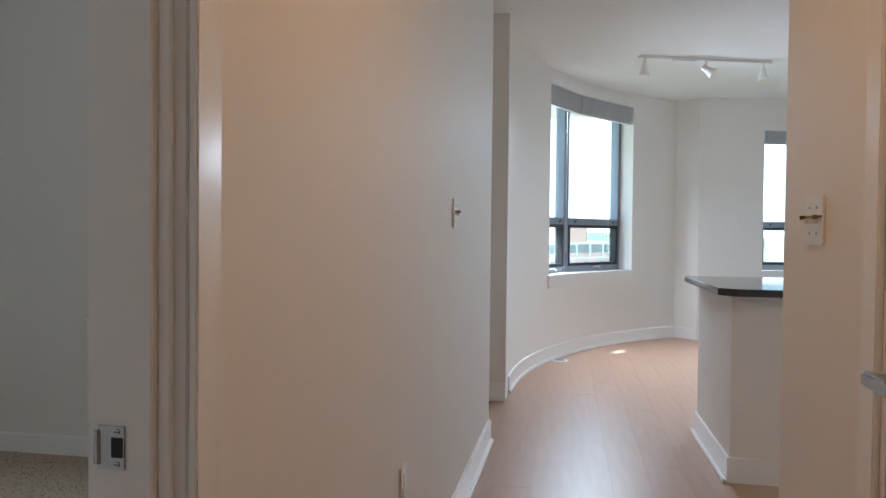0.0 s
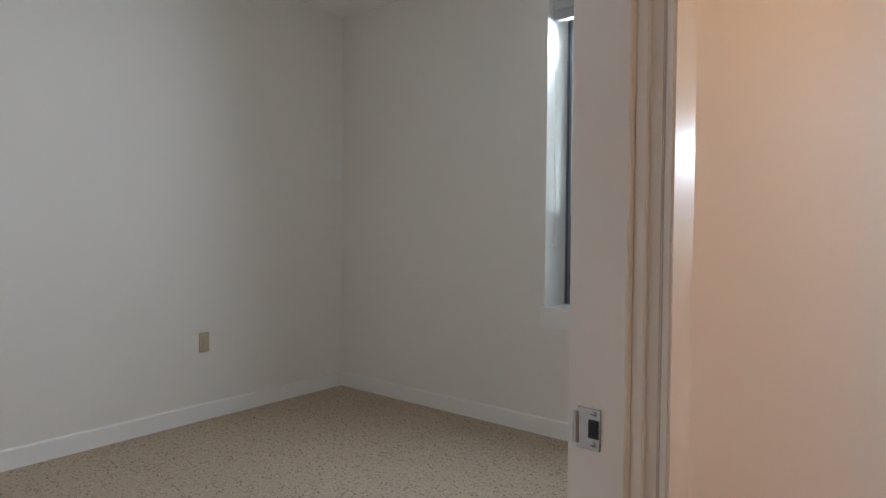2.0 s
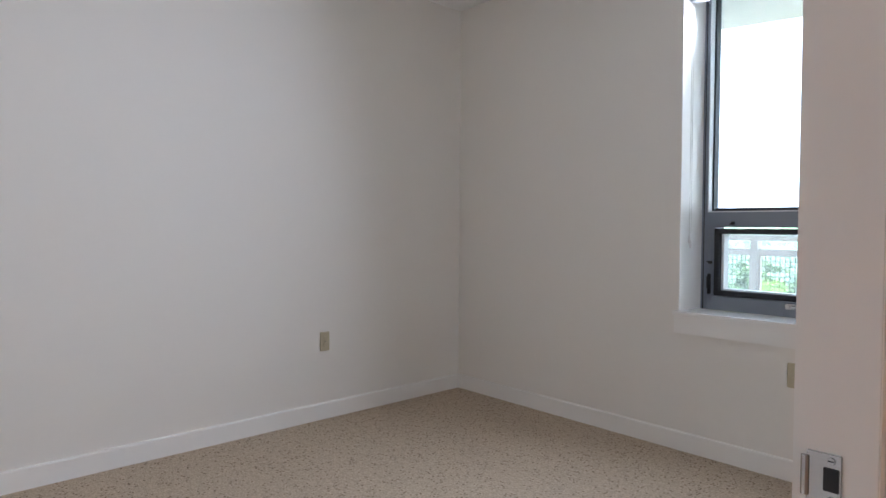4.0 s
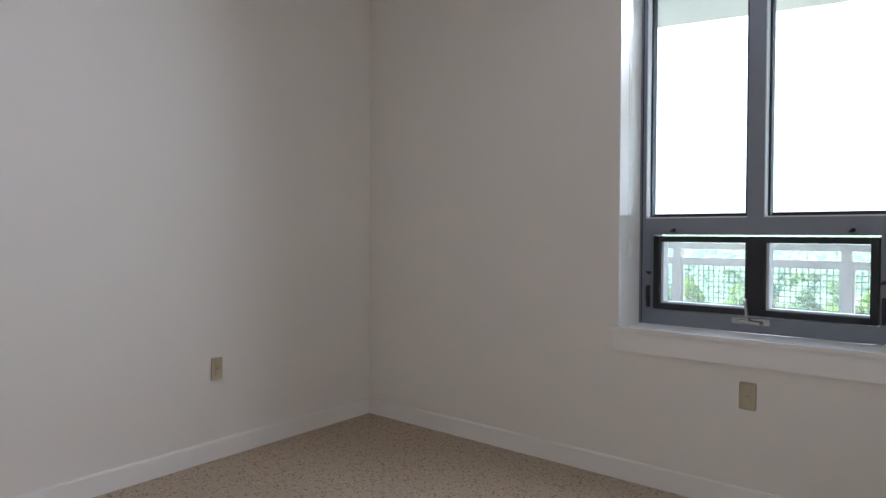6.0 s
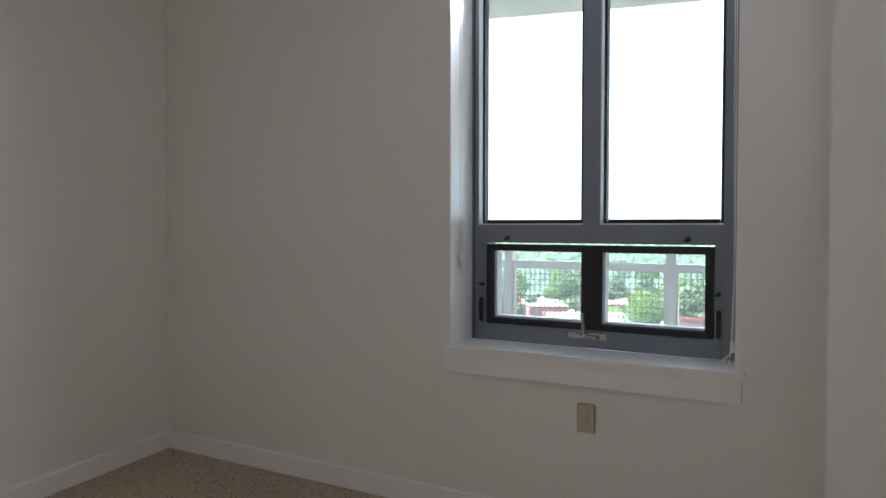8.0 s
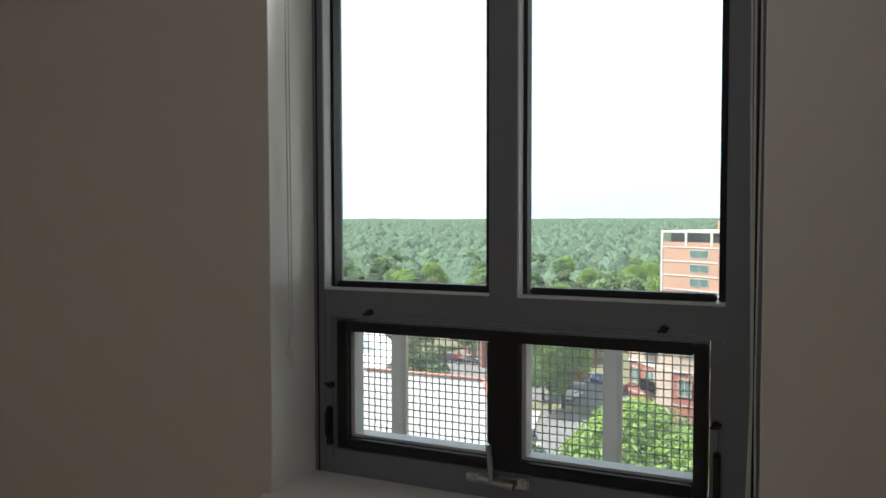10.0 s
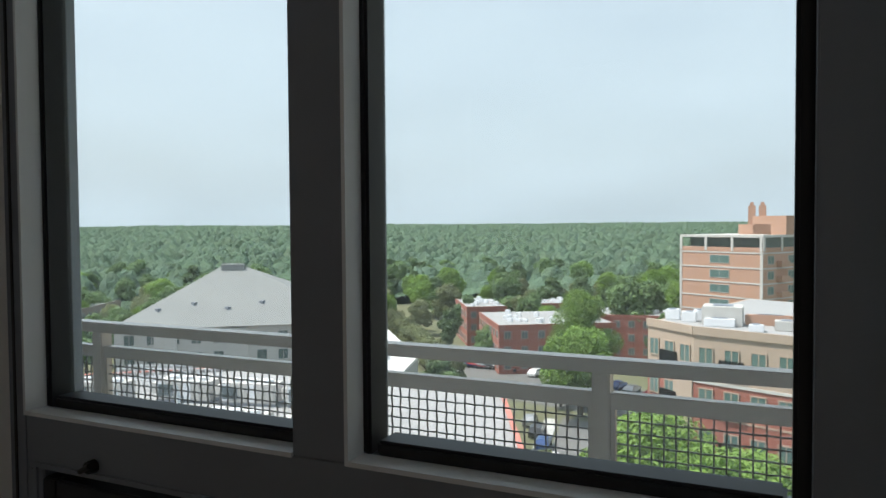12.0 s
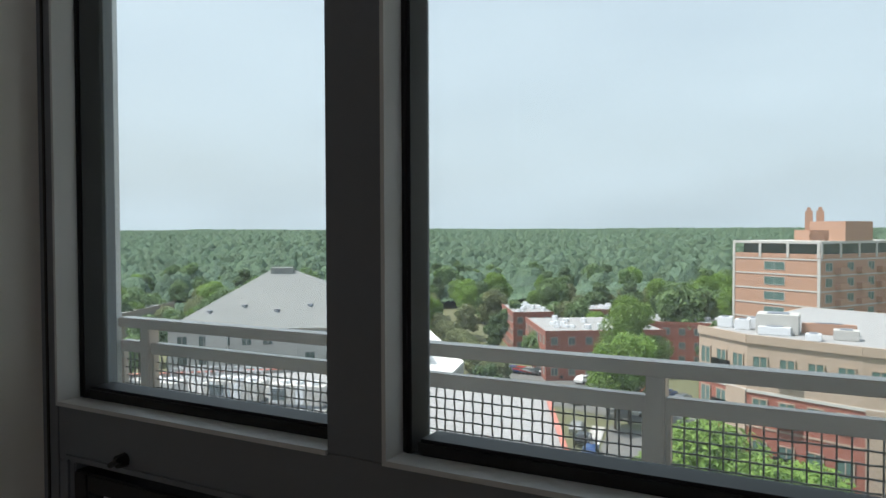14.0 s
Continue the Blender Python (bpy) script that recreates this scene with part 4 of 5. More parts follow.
# the named places of single trees: kind, bearing, distance, size
for k, az, y, s in ((4, -0.258, 118, 1.55), (2, -0.245, 122, 1.1), (2, -0.285, 112, 1.0), (0, -0.190, 165, 1.5), (0, -0.165, 172, 1.35), (1, -0.215, 176, 1.2),
                    (4, -0.155, 43, 1.55), (4, -0.085, 41, 1.45), (4, -0.03, 43, 1.4), (4, -0.21, 45, 1.3), (4, -0.125, 38, 1.3), (4, 0.02, 42, 1.3), (4, -0.24, 42, 1.1), (1, -0.46, 148, 0.9), (1, -0.36, 150, 0.8), (0, -0.33, 172, 1.05), (1, -0.43, 170, 1.0), (0, -0.30, 150, 0.8), (0, -0.13, 150, 1.0), (1, -0.145, 140, 0.9), (2, -0.275, 104, 1.15), (2, -0.255, 108, 1.25), (0, -0.40, 140, 0.7), (0, -0.385, 138, 0.6),
                    (1, -0.30, 66, 0.62), (1, -0.285, 60, 0.55), (3, -0.31, 72, 0.6), (0, -0.24, 52, 0.85), (3, -0.22, 58, 0.8),
                    (1, -0.49, 100, 0.72), (1, -0.47, 103, 0.7), (0, -0.455, 98, 0.62)):
    plant(k, az, y, s, random.uniform(0, 360))
# a clipped row along the avenue
for k in range(13):
    f = k / 12
    sz = 0.80 + 0.05 * math.sin(k * 2.1)
    x, y = -91 + 42 * f, 167 - 54 * f
    copy_thing(kinds[3], pose(x, y, GROUND, 0, 0, k * 47) @ Matrix.Diagonal((sz, sz, sz, 1)))
# greenery beside the long house and the flat brown building
for x, y, sz in ((-116, 92, 0.8), (-122, 98, 0.9), (-110, 84, 0.6), (-128, 106, 0.95), (-134, 118, 0.9), (-104, 79, 0.5), (-140, 132, 1.0)):
    copy_thing(kinds[int(x) % 2 * 2], pose(x, y, GROUND, 0, 0, x * 7) @ Matrix.Diagonal((sz, sz, sz, 1)))
# loose trees between the roofs and the woodland
for k in range(70):
    az = random.uniform(-1.55, 0.16)
    y = random.uniform(150, 235) / math.sqrt(1 + az * az)
    if -0.50 < az < -0.12 and y < 168:
        continue
    if az < -0.45 and y < 118:
        continue
    if -0.17 < az < 0.1 and y < 190:
        continue
    plant(random.randrange(4), az, y, random.uniform(0.75, 1.2), random.uniform(0, 360))
for k in range(195):
    az = random.uniform(-0.98, 0.18)
    rr = random.uniform(205, 365)
    x, yy = 2.7 + rr * math.sin(az), rr * math.cos(az)
    sz = random.uniform(0.8, 1.35)
    copy_thing(kinds[random.choice((0, 0, 1, 2, 2, 3))], pose(x, yy, terrain(x, yy), 0, 0, random.uniform(0, 360)) @ Matrix.Diagonal((sz, sz, sz, 1)))
for k in kinds:
    k.location = (sight(-0.6, 240)[0] + kinds.index(k) * 9, 240, GROUND)


# ---------------------------------------------------------------- buildings
def far_window_meshes(w, h, frame_mat, glass=None):
    f = mesh_of("window", boxes((-w / 2 - 0.08, w / 2 + 0.08, -0.05, 0.02, -h / 2 - 0.08, -h / 2), (-w / 2 - 0.08, w / 2 + 0.08, -0.05, 0.02, h / 2, h / 2 + 0.08),
                                (-w / 2 - 0.08, -w / 2, -0.05, 0.02, -h / 2, h / 2), (w / 2, w / 2 + 0.08, -0.05, 0.02, -h / 2, h / 2), (-0.04, 0.04, -0.04, 0.02, -h / 2, h / 2)), frame_mat)
    g = mesh_of("pane", boxes((-w / 2, w / 2, -0.02, 0.03, -h / 2, h / 2)), glass or FARGLASS)
    return f, g


def put_window(parent, meshes, at):
    f = new("window", meshes[0])
    f.parent = parent
    f.matrix_world = at
    g = new("pane", meshes[1])
    g.parent = f
    return f


def face_at(a, b, s, z, off=0.0):
    """A pose on the wall from a to b (outside to the right of that way), s metres along."""
    d = (Vector(b) - Vector(a)).normalized()
    n = Vector((d.y, -d.x))
    p = Vector(a) + d * s + n * off
    return pose(p.x, p.y, z, 0, 0, math.degrees(math.atan2(d.y, d.x)))


def wall_strip(a, b, s0, s1, z0, z1, out, bm=None):
    d = (Vector(b) - Vector(a)).normalized()
    n = Vector((d.y, -d.x))
    p, q = Vector(a) + d * s0, Vector(a) + d * s1
    return prism([tuple(p + n * out), tuple(q + n * out), tuple(q - n * 0.05), tuple(p - n * 0.05)], z0, z1, bm)


# brick apartment tower
TL, TC, TR = Vector((-16.5, 161.0)), Vector((0.0, 151.0)), Vector((16.0, 177.4))
TBK = TL + (TR - TC)
tower = thing("apartment_tower", "tan brick apartment tower with white bands and balconies", "building")
TOPZ = -0.8
part("wall", prism([tuple(TL), tuple(TC), tuple(TR), tuple(TBK)], GROUND, TOPZ - 3.2), BRICK_TAN, tower)
inset = [TL.lerp(TR, 0.06), TC.lerp(TBK, 0.06), TR.lerp(TL, 0.06), TBK.lerp(TC, 0.06)]
part("top_storey", prism([tuple(p) for p in inset], TOPZ - 3.2, TOPZ - 0.3), FARGLASS, tower, "dark glazed top storey")
part("roof", prism([tuple(TL), tuple(TC), tuple(TR), tuple(TBK)], TOPZ - 0.5, TOPZ), OFFWHITE, tower, "white flat roof slab")
part("parapet", prism([tuple(TL), tuple(TC), tuple(TR), tuple(TBK)], TOPZ - 3.3, TOPZ - 2.5), BRICK_TAN, tower)
LW, RW = (TC - TL).length, (TR - TC).length
for a, b, w, stops in ((TL, TC, LW, (0.0, 0.33, 0.66, 1.0)), (TC, TR, RW, (0.0, 0.2, 0.4, 0.6, 0.8, 1.0))):
    for f in stops:
        s = f * (w - 0.7)
        part("pier", wall_strip(a, b, s, s + 0.55, TOPZ - 3.2, TOPZ - 0.5, 0.12), OFFWHITE, tower, "white pier")
    for k in range(9):
        z = TOPZ - 3.4 - 3.0 * k
        part("band", wall_strip(a, b, 0, w, z - 0.28, z, 0.10), OFFWHITE, tower, "white floor band")
part("corner_pier", wall_strip(TL, TC, LW - 0.6, LW, GROUND, TOPZ - 3.3, 0.14), OFFWHITE, tower, "white corner pier")
part("corner_pier", wall_strip(TL, TC, 0, 0.5, GROUND, TOPZ - 3.3, 0.14), OFFWHITE, tower, "white corner pier")
tw = far_window_meshes(4.4, 1.5, OFFWHITE, TEAL_GLASS)
tn2 = far_window_meshes(2.0, 1.5, OFFWHITE, TEAL_GLASS)
for k in range(8):
    z = TOPZ - 4.9 - 3.0 * k
    put_window(tower, tw, face_at(TL, TC, LW * 0.5, z, 0.04))
    for s in (2.5, 9.5, 16.5, 23.5, 28.5):
        put_window(tower, tn2, face_at(TC, TR, s, z, 0.04))
    for s in (6.0, 13.0, 20.0):
        part("balcony", wall_strip(TC, TR, s - 1.4, s + 1.4, z - 1.35, z - 0.2, 1.1), BRICK_TAN, tower, "brick balcony front")
pent = [TL.lerp(TC, 0.62) + (TR - TC) * 0.25, TL.lerp(TC, 1.0) + (TR - TC) * 0.25, TL.lerp(TC, 1.0) + (TR - TC) * 0.55, TL.lerp(TC, 0.62) + (TR - TC) * 0.55]
part("penthouse", prism([tuple(p) for p in pent], TOPZ, TOPZ + 3.8), BRICK_TAN, tower, "brick plant room on the roof")
low = [p - (TC - TL) * 0.17 for p in pent]
part("plant_room", prism([tuple(p) for p in low], TOPZ, TOPZ + 2.1), BRICK_TAN, tower)
for f in (0.05, 0.38):
    c = pent[0].lerp(pent[1], f) + (TR - TC) * 0.05 - (TC - TL) * 0.08
    part("chimney", prism([(c.x - 0.7, c.y - 0.7), (c.x + 0.7, c.y - 0.7), (c.x + 0.7, c.y + 0.7), (c.x - 0.7, c.y + 0.7)], TOPZ, TOPZ + 6.0), BRICK_TAN, tower)
    part("cowl", prism([(c.x - 0.35, c.y - 0.35), (c.x + 0.35, c.y - 0.35), (c.x + 0.35, c.y + 0.35), (c.x - 0.35, c.y + 0.35)], TOPZ + 6.0, TOPZ + 6.7), BRICK_TAN, tower)

# red brick and beige apartment block
ML, MC, MD, MR = Vector((-6.6, 58.2)), Vector((-2.75, 54.6)), Vector((4.3, 52.0)), Vector((14.0, 49.6))
MBACK = [Vector((20, 72)), Vector((0, 80))]
block = thing("apartment_block", "red brick apartment block with a beige top storey", "building")
MT = -6.3
outline = [tuple(ML), tuple(MC), tuple(MD), tuple(MR), *[tuple(p) for p in MBACK]]
part("wall", prism(outline, GROUND, MT - 3.6), BRICK_RED, block)
part("top_wall", prism(outline, MT - 3.6, MT), BEIGE, block, "beige masonry top storey")
cxy = sum((Vector(p) for p in outline), Vector((0, 0))) / len(outline)
part("roof", prism([tuple(Vector(p).lerp(cxy, 0.04)) for p in outline], MT - 0.2, MT + 0.05), DECK, block, "pale flat roof")
mw = far_window_meshes(0.95, 1.2, BEIGE, TEAL_GLASS)
for a, b in ((ML, MC), (MC, MD), (MD, MR)):
    w = (b - a).length
    part("cornice", wall_strip(a, b, 0, w, MT - 0.25, MT + 0.35, 0.15), BEIGE, block)
    part("band", wall_strip(a, b, 0, w, MT - 3.75, MT - 3.55, 0.08), OFFWHITE, block, "pale stone band")
    n = max(2, round(w / 2.05))
    for k in range(7):
        z = MT - 1.75 - 3.0 * k
        if k:
            part("band", wall_strip(a, b, 0, w, z - 1.45, z - 1.33, 0.05), BEIGE, block, "pale stone band")
        for j in range(n):
            put_window(block, mw, face_at(a, b, (j + 0.5) * w / n, z, 0.05))
            if (j % 3 == 1):
                bal = part("balcony", wall_strip(a, b, (j + 0.5) * w / n - 0.8, (j + 0.5) * w / n + 0.8, z - 1.0, z - 0.92, 0.35), BLACK, block, "black iron balconette")
                bm = bmesh.new()
                for q in range(9):
                    s = (j + 0.5) * w / n - 0.8 + q * 0.2
                    wall_strip(a, b, s - 0.015, s + 0.015, z - 0.92, z - 0.1, 0.33, bm)
                part("railing", bm, BLACK, bal)
part("pier", wall_strip(ML, MC, 3.2, 5.2, GROUND, MT - 3.6, 0.12), BEIGE, block, "beige pier")
part("pier", wall_strip(MD, MR, 0.2, 3.2, GROUND, MT - 3.6, 0.12), BEIGE, block, "beige pier")
for k, (x, y, w, d, h, m) in enumerate(((-1.05, 58.8, 2.9, 2.4, 1.45, OFFWHITE), (2.3, 59.2, 3.6, 0.4, 0.8, BRICK_TAN), (-1.2, 57.6, 2.2, 1.2, 0.6, ALU_LIGHT), (3.4, 57, 1.6, 1.3, 0.7, OFFWHITE), (-5.0, 60.6, 1.1, 0.9, 0.8, ALU_LIGHT),
                                        (-3.6, 59.5, 1.1, 0.9, 0.8, ALU_LIGHT), (-2.9, 60.8, 1.1, 0.9, 0.8, ALU_LIGHT), (1.4, 55.6, 1.0, 0.8, 0.5, ALU_LIGHT))):
    u = thing("roof_unit", "boxy rooftop plant unit on the apartment block", "roof unit", group="rooftop units")
    part("casing", boxes((x - w / 2, x + w / 2, y - d / 2, y + d / 2, MT + 0.05, MT + 0.05 + h), bevel=0.04), m, u)
    part("fan_cap", boxes((x - w / 4, x + w / 4, y - d / 4, y + d / 4, MT + 0.05 + h, MT + 0.12 + h)), ALU, u)

# long house with a hipped shingle roof
HA, HB = Vector((-92.0, 79.5)), Vector((-60.5, 103.0))
hv = (HB - HA).normalized()
hn = Vector((-hv.y, hv.x))
HC, HD = HB + hn * 30, HA + hn * 30
hip = thing("hipped_house", "long pale house with a grey hipped shingle roof", "building")
EAVE, PEAK = -14.5, -5.7
part("wall", prism([tuple(HA), tuple(HB), tuple(HC), tuple(HD)], GROUND, EAVE), OFFWHITE, hip)
bm = bmesh.new()
o = 0.9
e = [HA - hv * o - hn * o, HB + hv * o - hn * o, HC + hv * o + hn * o, HD - hv * o + hn * o]
ev = [bm.verts.new((p.x, p.y, EAVE)) for p in e]
r0 = HA + hv * 15 + hn * 15
r1 = HA + hv * 19 + hn * 15
rv = [bm.verts.new((r0.x, r0.y, PEAK)), bm.verts.new((r1.x, r1.y, PEAK))]
for f in ((ev[0], ev[1], rv[1], rv[0]), (ev[1], ev[2], rv[1]), (ev[2], ev[3], rv[0], rv[1]), (ev[3], ev[0], rv[0]), tuple(ev[::-1])):
    bm.faces.new(f)
part("roof", bm, SHINGLE, hip, "grey shingle roof")
hw = far_window_meshes(1.5, 1.6, OFFWHITE)
for k in range(4):
    for j in range(11):
        put_window(hip, hw, face_at(HA, HB, 2.2 + j * 3.4, EAVE - 1.9 - 3.0 * k, 0.05))
for k in range(3):
    part("bay", wall_strip(HA, HB, 6 + 11 * k, 9.4 + 11 * k, GROUND, EAVE - 0.4, 0.7), OFFWHITE, hip)

top0, top1 = HA + hv * 15 + hn * 15, HA + hv * 19 + hn * 15
part("ridge_vent", prism([tuple(top0 - hn * 1.2), tuple(top1 - hn * 1.2), tuple(top1 + hn * 1.2), tuple(top0 + hn * 1.2)], PEAK - 0.75, PEAK + 0.45), SHINGLE, hip)
for k in range(5):
    p = HA + hv * (6 + 5.5 * k) + hn * (3.5 + 1.3 * (k % 2))
    z = EAVE + (PEAK - EAVE) * (3.9 + 1.3 * (k % 2)) / 16
    part("roof_vent", boxes((p.x - 0.35, p.x + 0.35, p.y - 0.35, p.y + 0.35, z - 0.4, z + 0.6)), ALU, hip)

# low brick blocks with pale flat roofs
bw = far_window_meshes(1.2, 1.4, OFFWHITE)


def low_block(az, y, w, d, h, turn, label, mat=None):
    mat = mat or BRICK_RED
    x, yy = sight(az, y)
    a = radians(turn)
    u, v = Vector((math.cos(a), math.sin(a))), Vector((-math.sin(a), math.cos(a)))
    p = Vector((x, yy))
    q = [p, p + u * w, p + u * w + v * d, p + v * d]
    o = thing("brick_block", label, "building", group="brick blocks")
    part("wall", prism([tuple(k) for k in q], GROUND, GROUND + h), mat, o)
    c = (q[0] + q[2]) / 2
    part("roof", prism([tuple(k.lerp(c, 0.03)) for k in q], GROUND + h - 0.1, GROUND + h + 0.12), DECK, o, "pale flat roof")
    for aa, bb in ((q[0], q[1]), (q[3], q[0])):
        L = (bb - aa).length
        n = max(2, round(L / 3.2))
        part("cornice", wall_strip(aa, bb, 0, L, GROUND + h - 0.3, GROUND + h + 0.35, 0.08), mat, o)
        for k in range(int(h // 3)):
            for j in range(n):
                put_window(o, bw, face_at(aa, bb, (j + 0.5) * L / n, GROUND + h - 1.7 - 3 * k, 0.05))
    for k in range(16):
        f, g = random.uniform(0.12, 0.85), random.uniform(0.15, 0.85)
        z = p + u * w * f + v * d * g
        part("vent", boxes((z.x - 0.5, z.x + 0.5, z.y - 0.5, z.y + 0.5, GROUND + h + 0.12, GROUND + h + 0.12 + random.uniform(0.5, 1.1))), ALU_LIGHT, o)
    return o


low_block(-0.3795, 131.5, 24, 23, 9.5, 32, "red brick flats with a pale flat roof")
low_block(-0.431, 160, 10, 20, 9.3, 32, "red brick flats with a pale flat roof")
low_block(-0.335, 172, 20, 12, 9.3, 32, "red brick flats with a pale flat roof")
low_block(-0.235, 158, 22, 14, 9.2, 10, "red brick flats behind a bright tree")
low_block(-1.397, 108, 38, 40, 9.0, 114.6, "low brown building with a pale flat roof", BROWN)
low_block(-1.05, 260, 14, 9, 6.5, 15, "distant house among trees")
low_block(-0.93, 235, 12, 9, 7.5, 15, "distant house among trees")

# pale roof deck below, with a red kerb, and lanes around it
deck = thing("parking_deck", "wide pale rooftop deck edged with a red kerb", "parking deck", kind="structure")
DZ = -20.0
d0, d1, d2, d3 = (-29.9, 87.0), (-16.6, 58.5), (-10.0, 40.0), (-122.0, 22.0)
part("slab", prism([d3, d2, d1, d0, (-66, 87), (-90, 68), (-122, 60)], GROUND, DZ), DECK, deck)
for a, b in ((d2, d1), (d1, d0), (d0, (-66, 87)), ((-66, 87), (-90, 68)), ((-90, 68), (-122, 60))):
    run = (Vector(a) - Vector(b)).length
    part("parapet", wall_strip(b, a, 0, run, DZ - 0.8, DZ + 0.5, 0.25), CONCRETE, deck, "grey parapet wall")
    part("coping", wall_strip(b, a, 0, run, DZ + 0.5, DZ + 0.62, 0.5), KERB, deck, "faded red coping")
hall = thing("white_hall", "long low hall with a white membrane roof", "building")
hall_plan = [(-57, 92), (-47, 88), (-53.3, 108.8), (-82.6, 146), (-86, 144), (-77, 129), (-59, 105)]
part("wall", prism(hall_plan, GROUND, -21.4), OFFWHITE, hall)
part("roof", prism(hall_plan, -21.4, -21.0), WHITE_PLASTIC, hall, "white membrane roof")
setting("road", prism([(-60, 118), (20, 100), (24, 118), (-60, 140)], GROUND + 0.02, GROUND + 0.06), ASPHALT, "grey asphalt parking lot and road", "road")
setting("lane", prism([(-12, 20), (-4, 20), (-20, 104), (-27, 106)], GROUND + 0.06, GROUND + 0.1), ASPHALT, "grey asphalt lane below the building", "road")
setting("pavement", prism([(-15, 30), (-13, 30), (-27.2, 104), (-29.2, 104)], GROUND + 0.05, GROUND + 0.2), CONCRETE, "pale concrete pavement beside the lane", "pavement")


# ---------------------------------------------------------------- vehicles
def car(mat, label, long=4.5, high=1.45):
    o = thing("car", label, "car", group="parked cars")
    bm = bmesh.new()
    side = [(0, 0.35), (long, 0.35), (long, 0.75), (long * 0.97, 0.88), (long * 0.74, 0.95), (long * 0.6, high), (long * 0.2, high), (long * 0.06, 0.98), (0, 0.85)]
    a = [bm.verts.new((x, -0.88 if z < 1 else -0.7, z)) for x, z in side]
    b = [bm.verts.new((x, 0.88 if z < 1 else 0.7, z)) for x, z in side]
    bm.faces.new(a)
    bm.faces.new(b[::-1])
    for k in range(len(side)):
        j = (k + 1) % len(side)
        bm.faces.new((a[j], a[k], b[k], b[j]))
    bmesh.ops.recalc_face_normals(bm, faces=bm.faces[:])
    bmesh.ops.bevel(bm, geom=bm.edges[:], offset=0.05, segments=2, affect="EDGES")
    part("body", bm, mat, o)
    part("glass", boxes((long * 0.18, long * 0.62, -0.83, 0.83, 1.0, high - 0.1)), FARGLASS, o)
    for x in (long * 0.18, long * 0.8):
        for y in (-0.85, 0.85):
            bm = bmesh.new()
            tube(bm, (x, y - 0.1, 0.33), (x, y + 0.1, 0.33), 0.33, 0.33, 14)
            part("wheel", bm, BLACK, o)
    return o


def plant_unit(label):
    """A long panelled rooftop air handler with a grille and fan caps."""
    o = thing("air_handler", label, "air handler", group="deck plant")
    part("casing", boxes((0, 7.2, -1.3, 1.3, 0.35, 2.7), bevel=0.04), OFFWHITE, o)
    part("skid", boxes((0.1, 7.1, -1.2, 1.2, 0.0, 0.35)), ALU, o, "grey steel skid")
    part("hood", prism([(-0.7, -1.2), (0, -1.3), (0, 1.3), (-0.7, 1.2)], 1.0, 2.3), OFFWHITE, o)
    for k in range(6):
        part("panel", boxes((0.15 + 1.16 * k, 1.2 + 1.16 * k, -1.36, -1.3, 0.5, 2.55), bevel=0.02), OFFWHITE if k % 3 else ALU_LIGHT, o)
    grille = part("grille", boxes((0.3, 2.3, -1.42, -1.36, 0.8, 2.2)), FARGLASS, o, "dark louvred grille")
    for k in range(5):
        part("louvre", boxes((0.3, 2.3, -1.48, -1.42, 0.9 + 0.27 * k, 0.98 + 0.27 * k)), ALU, grille)
    for k in range(3):
        bm = bmesh.new()
        tube(bm, (1.6 + 2.0 * k, 0, 2.7), (1.6 + 2.0 * k, 0, 3.05), 0.75, 0.7, 18)
        part("fan_cap", bm, ALU_LIGHT, o)
    return o


def dish(label):
    """A large dish antenna on a mast; the bowl looks along -y."""
    o = thing("dish_antenna", label, "dish antenna", group="deck plant")
    bm = bmesh.new()
    rings = []
    for k in range(6):
        r = 1.55 * (k + 0.15) / 5.15
        rings.append([bm.verts.new((r * math.cos(a), -0.16 * r * r, 2.0 + r * math.sin(a))) for a in (2 * math.pi * q / 28 for q in range(28))])
    for a, b in zip(rings, rings[1:]):
        for q in range(28):
            p = (q + 1) % 28
            bm.faces.new((a[q], a[p], b[p], b[q]))
    bm.faces.new(rings[0][::-1])
    bmesh.ops.solidify(bm, geom=bm.faces[:], thickness=0.05)
    part("bowl", bm, DISH, o)
    bm = bmesh.new()
    tube(bm, (0, 0.25, 0), (0, 0.25, 2.0), 0.14, 0.12, 10)
    tube(bm, (0, 0.25, 2.0), (0, 0.0, 2.0), 0.12, 0.1, 10)
    part("mast", bm, ALU, o)
    bm = bmesh.new()
    for a in (0.5, 2.6, 4.7):
        tube(bm, (1.4 * math.cos(a), -0.32, 2 + 1.4 * math.sin(a)), (0, -1.3, 2.0), 0.035, 0.03, 6)
    tube(bm, (0, -1.15, 2.0), (0, -1.45, 2.0), 0.12, 0.1, 10)
    part("feed", bm, ALU, o)
    return o


def pipe_rack(label, bays, at):
    """An open lattice of steel posts, beams and braces."""
    o = thing("steel_rack", label, "steel frame", at, "deck plant")
    for k in range(bays + 1):
        for y in (0, 2.2):
            part("post", boxes((2.2 * k - 0.07, 2.2 * k + 0.07, y - 0.07, y + 0.07, 0, 3.0)), ALU_LIGHT, o)
    for y in (0, 2.2):
        for z in (1.4, 2.9):
            part("beam", boxes((-0.07, 2.2 * bays + 0.07, y - 0.06, y + 0.06, z, z + 0.14)), ALU_LIGHT, o)
        for k in range(bays):
            bm = bmesh.new()
            tube(bm, (2.2 * k, y, 0.1), (2.2 * k + 2.2, y, 1.4), 0.045, 0.045, 6)
            tube(bm, (2.2 * k, y, 2.9), (2.2 * k + 2.2, y, 1.4), 0.045, 0.045, 6)
            part("brace", bm, ALU_LIGHT, o)
    return o


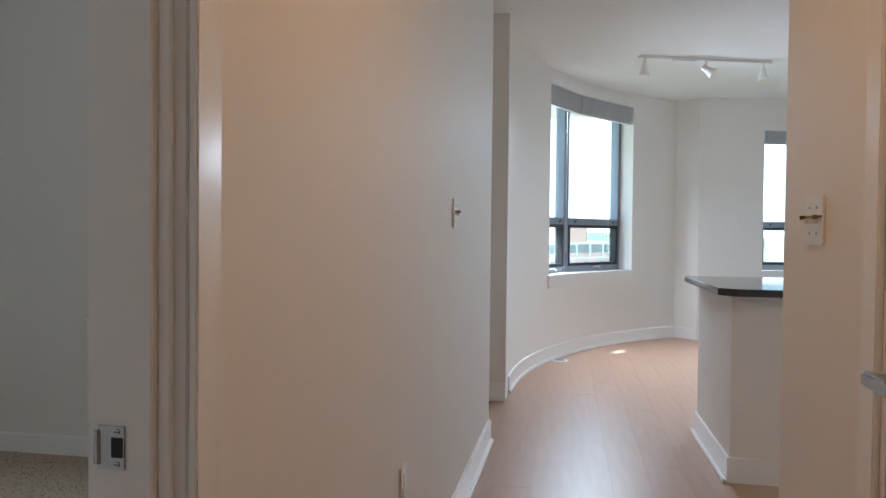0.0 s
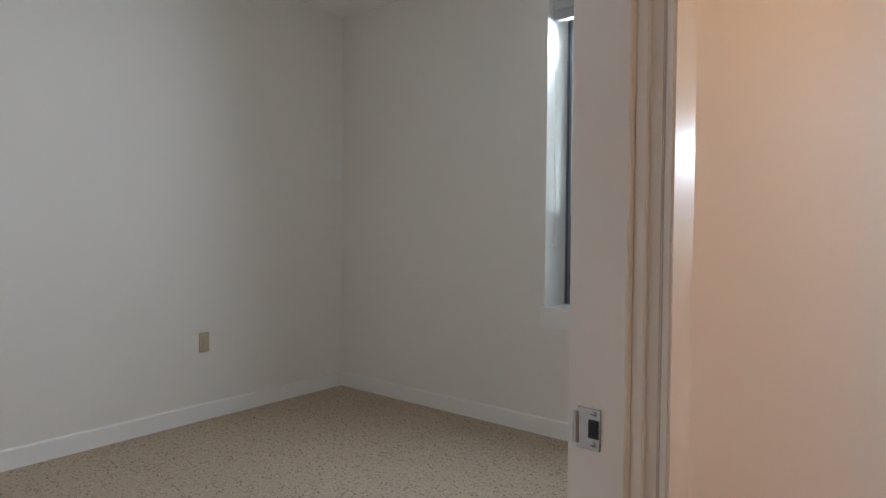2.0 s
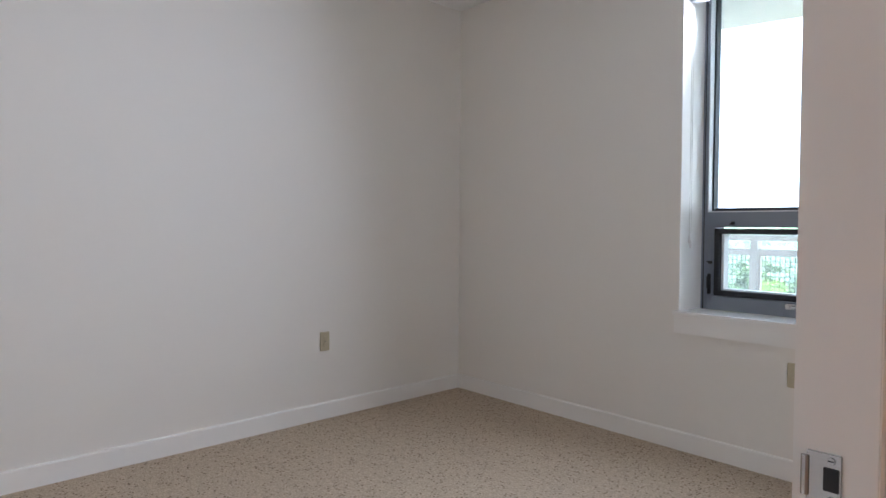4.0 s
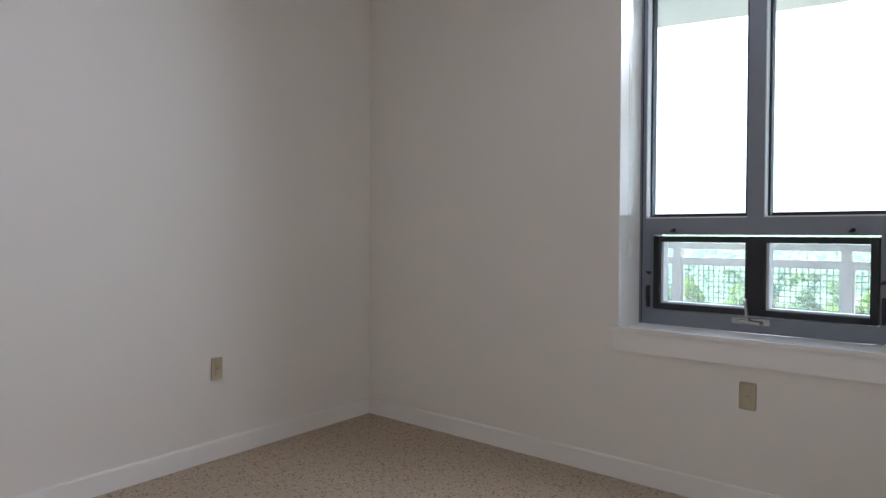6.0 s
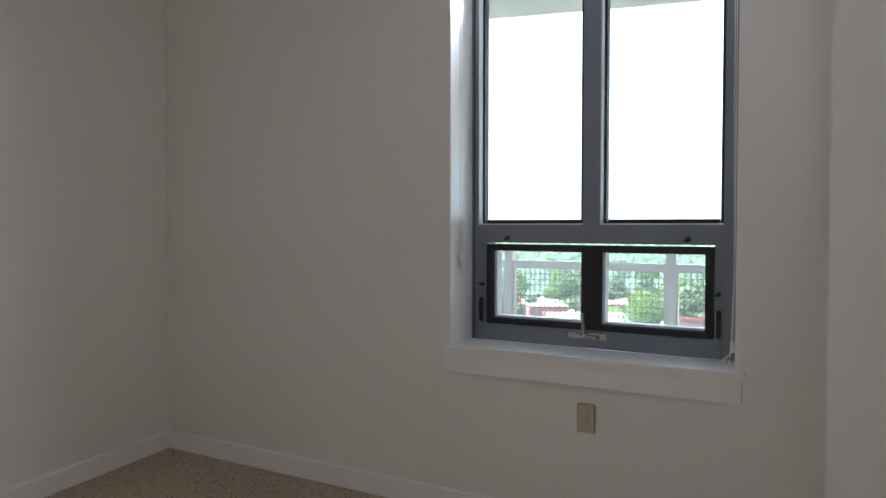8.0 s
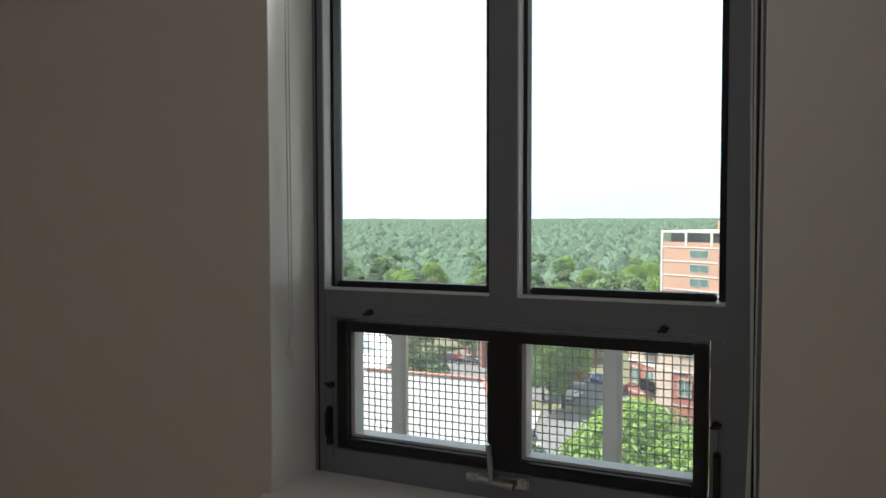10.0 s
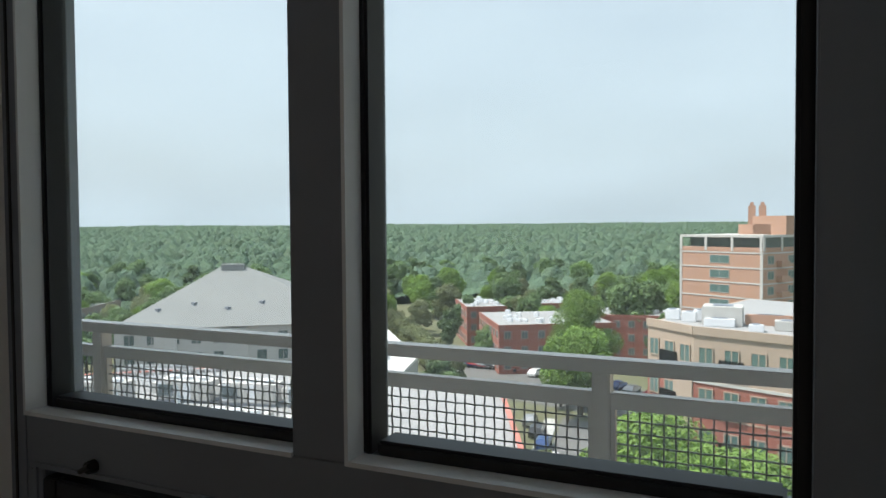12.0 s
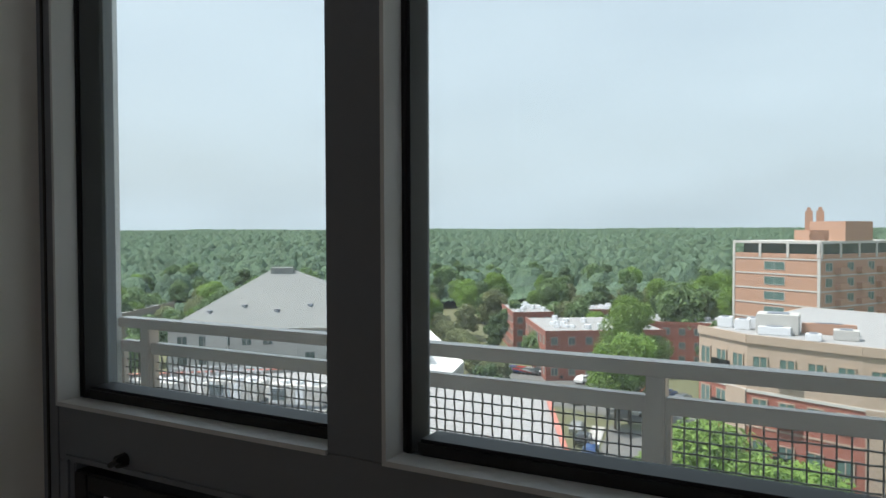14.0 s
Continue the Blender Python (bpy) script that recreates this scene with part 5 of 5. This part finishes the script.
PAINTS = [material("white_car_paint", (0.7, 0.7, 0.7), 0.2), material("dark_car_paint", (0.03, 0.03, 0.035), 0.2),
          material("silver_car_paint", (0.4, 0.41, 0.42), 0.25, 0.5), material("red_car_paint", (0.35, 0.03, 0.03), 0.2), material("blue_car_paint", (0.03, 0.07, 0.2), 0.2)]
masters = [car(m, f"{w} car parked below the building") for m, w in zip(PAINTS, ("white", "black", "silver grey", "dark red", "dark blue"))]
for k, (az, y, turn) in enumerate(((-0.30, 128, 80), (-0.28, 129, 80), (-0.26, 130, 82), (-0.235, 127, 80), (-0.21, 126, 78), (-0.33, 131, 80), (-0.36, 133, 82), (-0.19, 124, 80), (-0.17, 122, 20),
                                   (-0.315, 88, 100), (-0.305, 82, 100), (-0.325, 93, 100), (-0.335, 98, 100), (-0.295, 76, 100), (-0.285, 70, 102), (-0.25, 112, 80), (-0.34, 115, 60))):
    x, yy = sight(az, y)
    copy_thing(masters[k % 5], pose(x, yy, GROUND + 0.1, 0, 0, turn))
for k, m in enumerate(masters):
    x, yy = sight(-0.39 - 0.014 * k, 136)
    m.location = (x, yy, GROUND + 0.06)
unit = plant_unit("long off-white panelled air handler on the deck")
unit.matrix_world = pose(-59.2, 53.2, DZ, 0, 0, 14)
for x, y, a in ((-50.6, 55.3, 14), (-41.6, 57.4, 14), (-67.0, 65.5, 13), (-58.6, 67.4, 13), (-50.2, 69.4, 13), (-71.0, 53.0, 14), (-76.0, 60.5, 13)):
    copy_thing(unit, pose(x, y, DZ, 0, 0, a))
bowl = dish("large pale dish antenna among the deck plant")
bowl.matrix_world = pose(-54.4, 51.4, DZ, 0, 0, -42)
for x, y, a in ((-42.2, 69.3, -30), (-59.5, 61.0, -42), (-38.0, 62.5, -35), (-66.0, 58.0, -40)):
    copy_thing(bowl, pose(x, y, DZ, 0, 0, a))
pipe_rack("grey steel lattice rack on the deck", 6, pose(-76, 66.5, DZ, 0, 0, 20))
pipe_rack("grey steel lattice rack on the deck", 5, pose(-57, 80.0, DZ, 0, 0, 18))
hut = thing("stair_hut", "terracotta brick stair hut on the deck", "hut")
part("wall", prism([(-86, 56), (-79, 53), (-76.5, 58.5), (-83.5, 61.5)], DZ, DZ + 6.2), BRICK_TAN, hut)
part("coping", prism([(-86.3, 55.8), (-78.9, 52.6), (-76.1, 58.6), (-83.6, 61.9)], DZ + 6.2, DZ + 6.5), KERB, hut, "faded red coping")
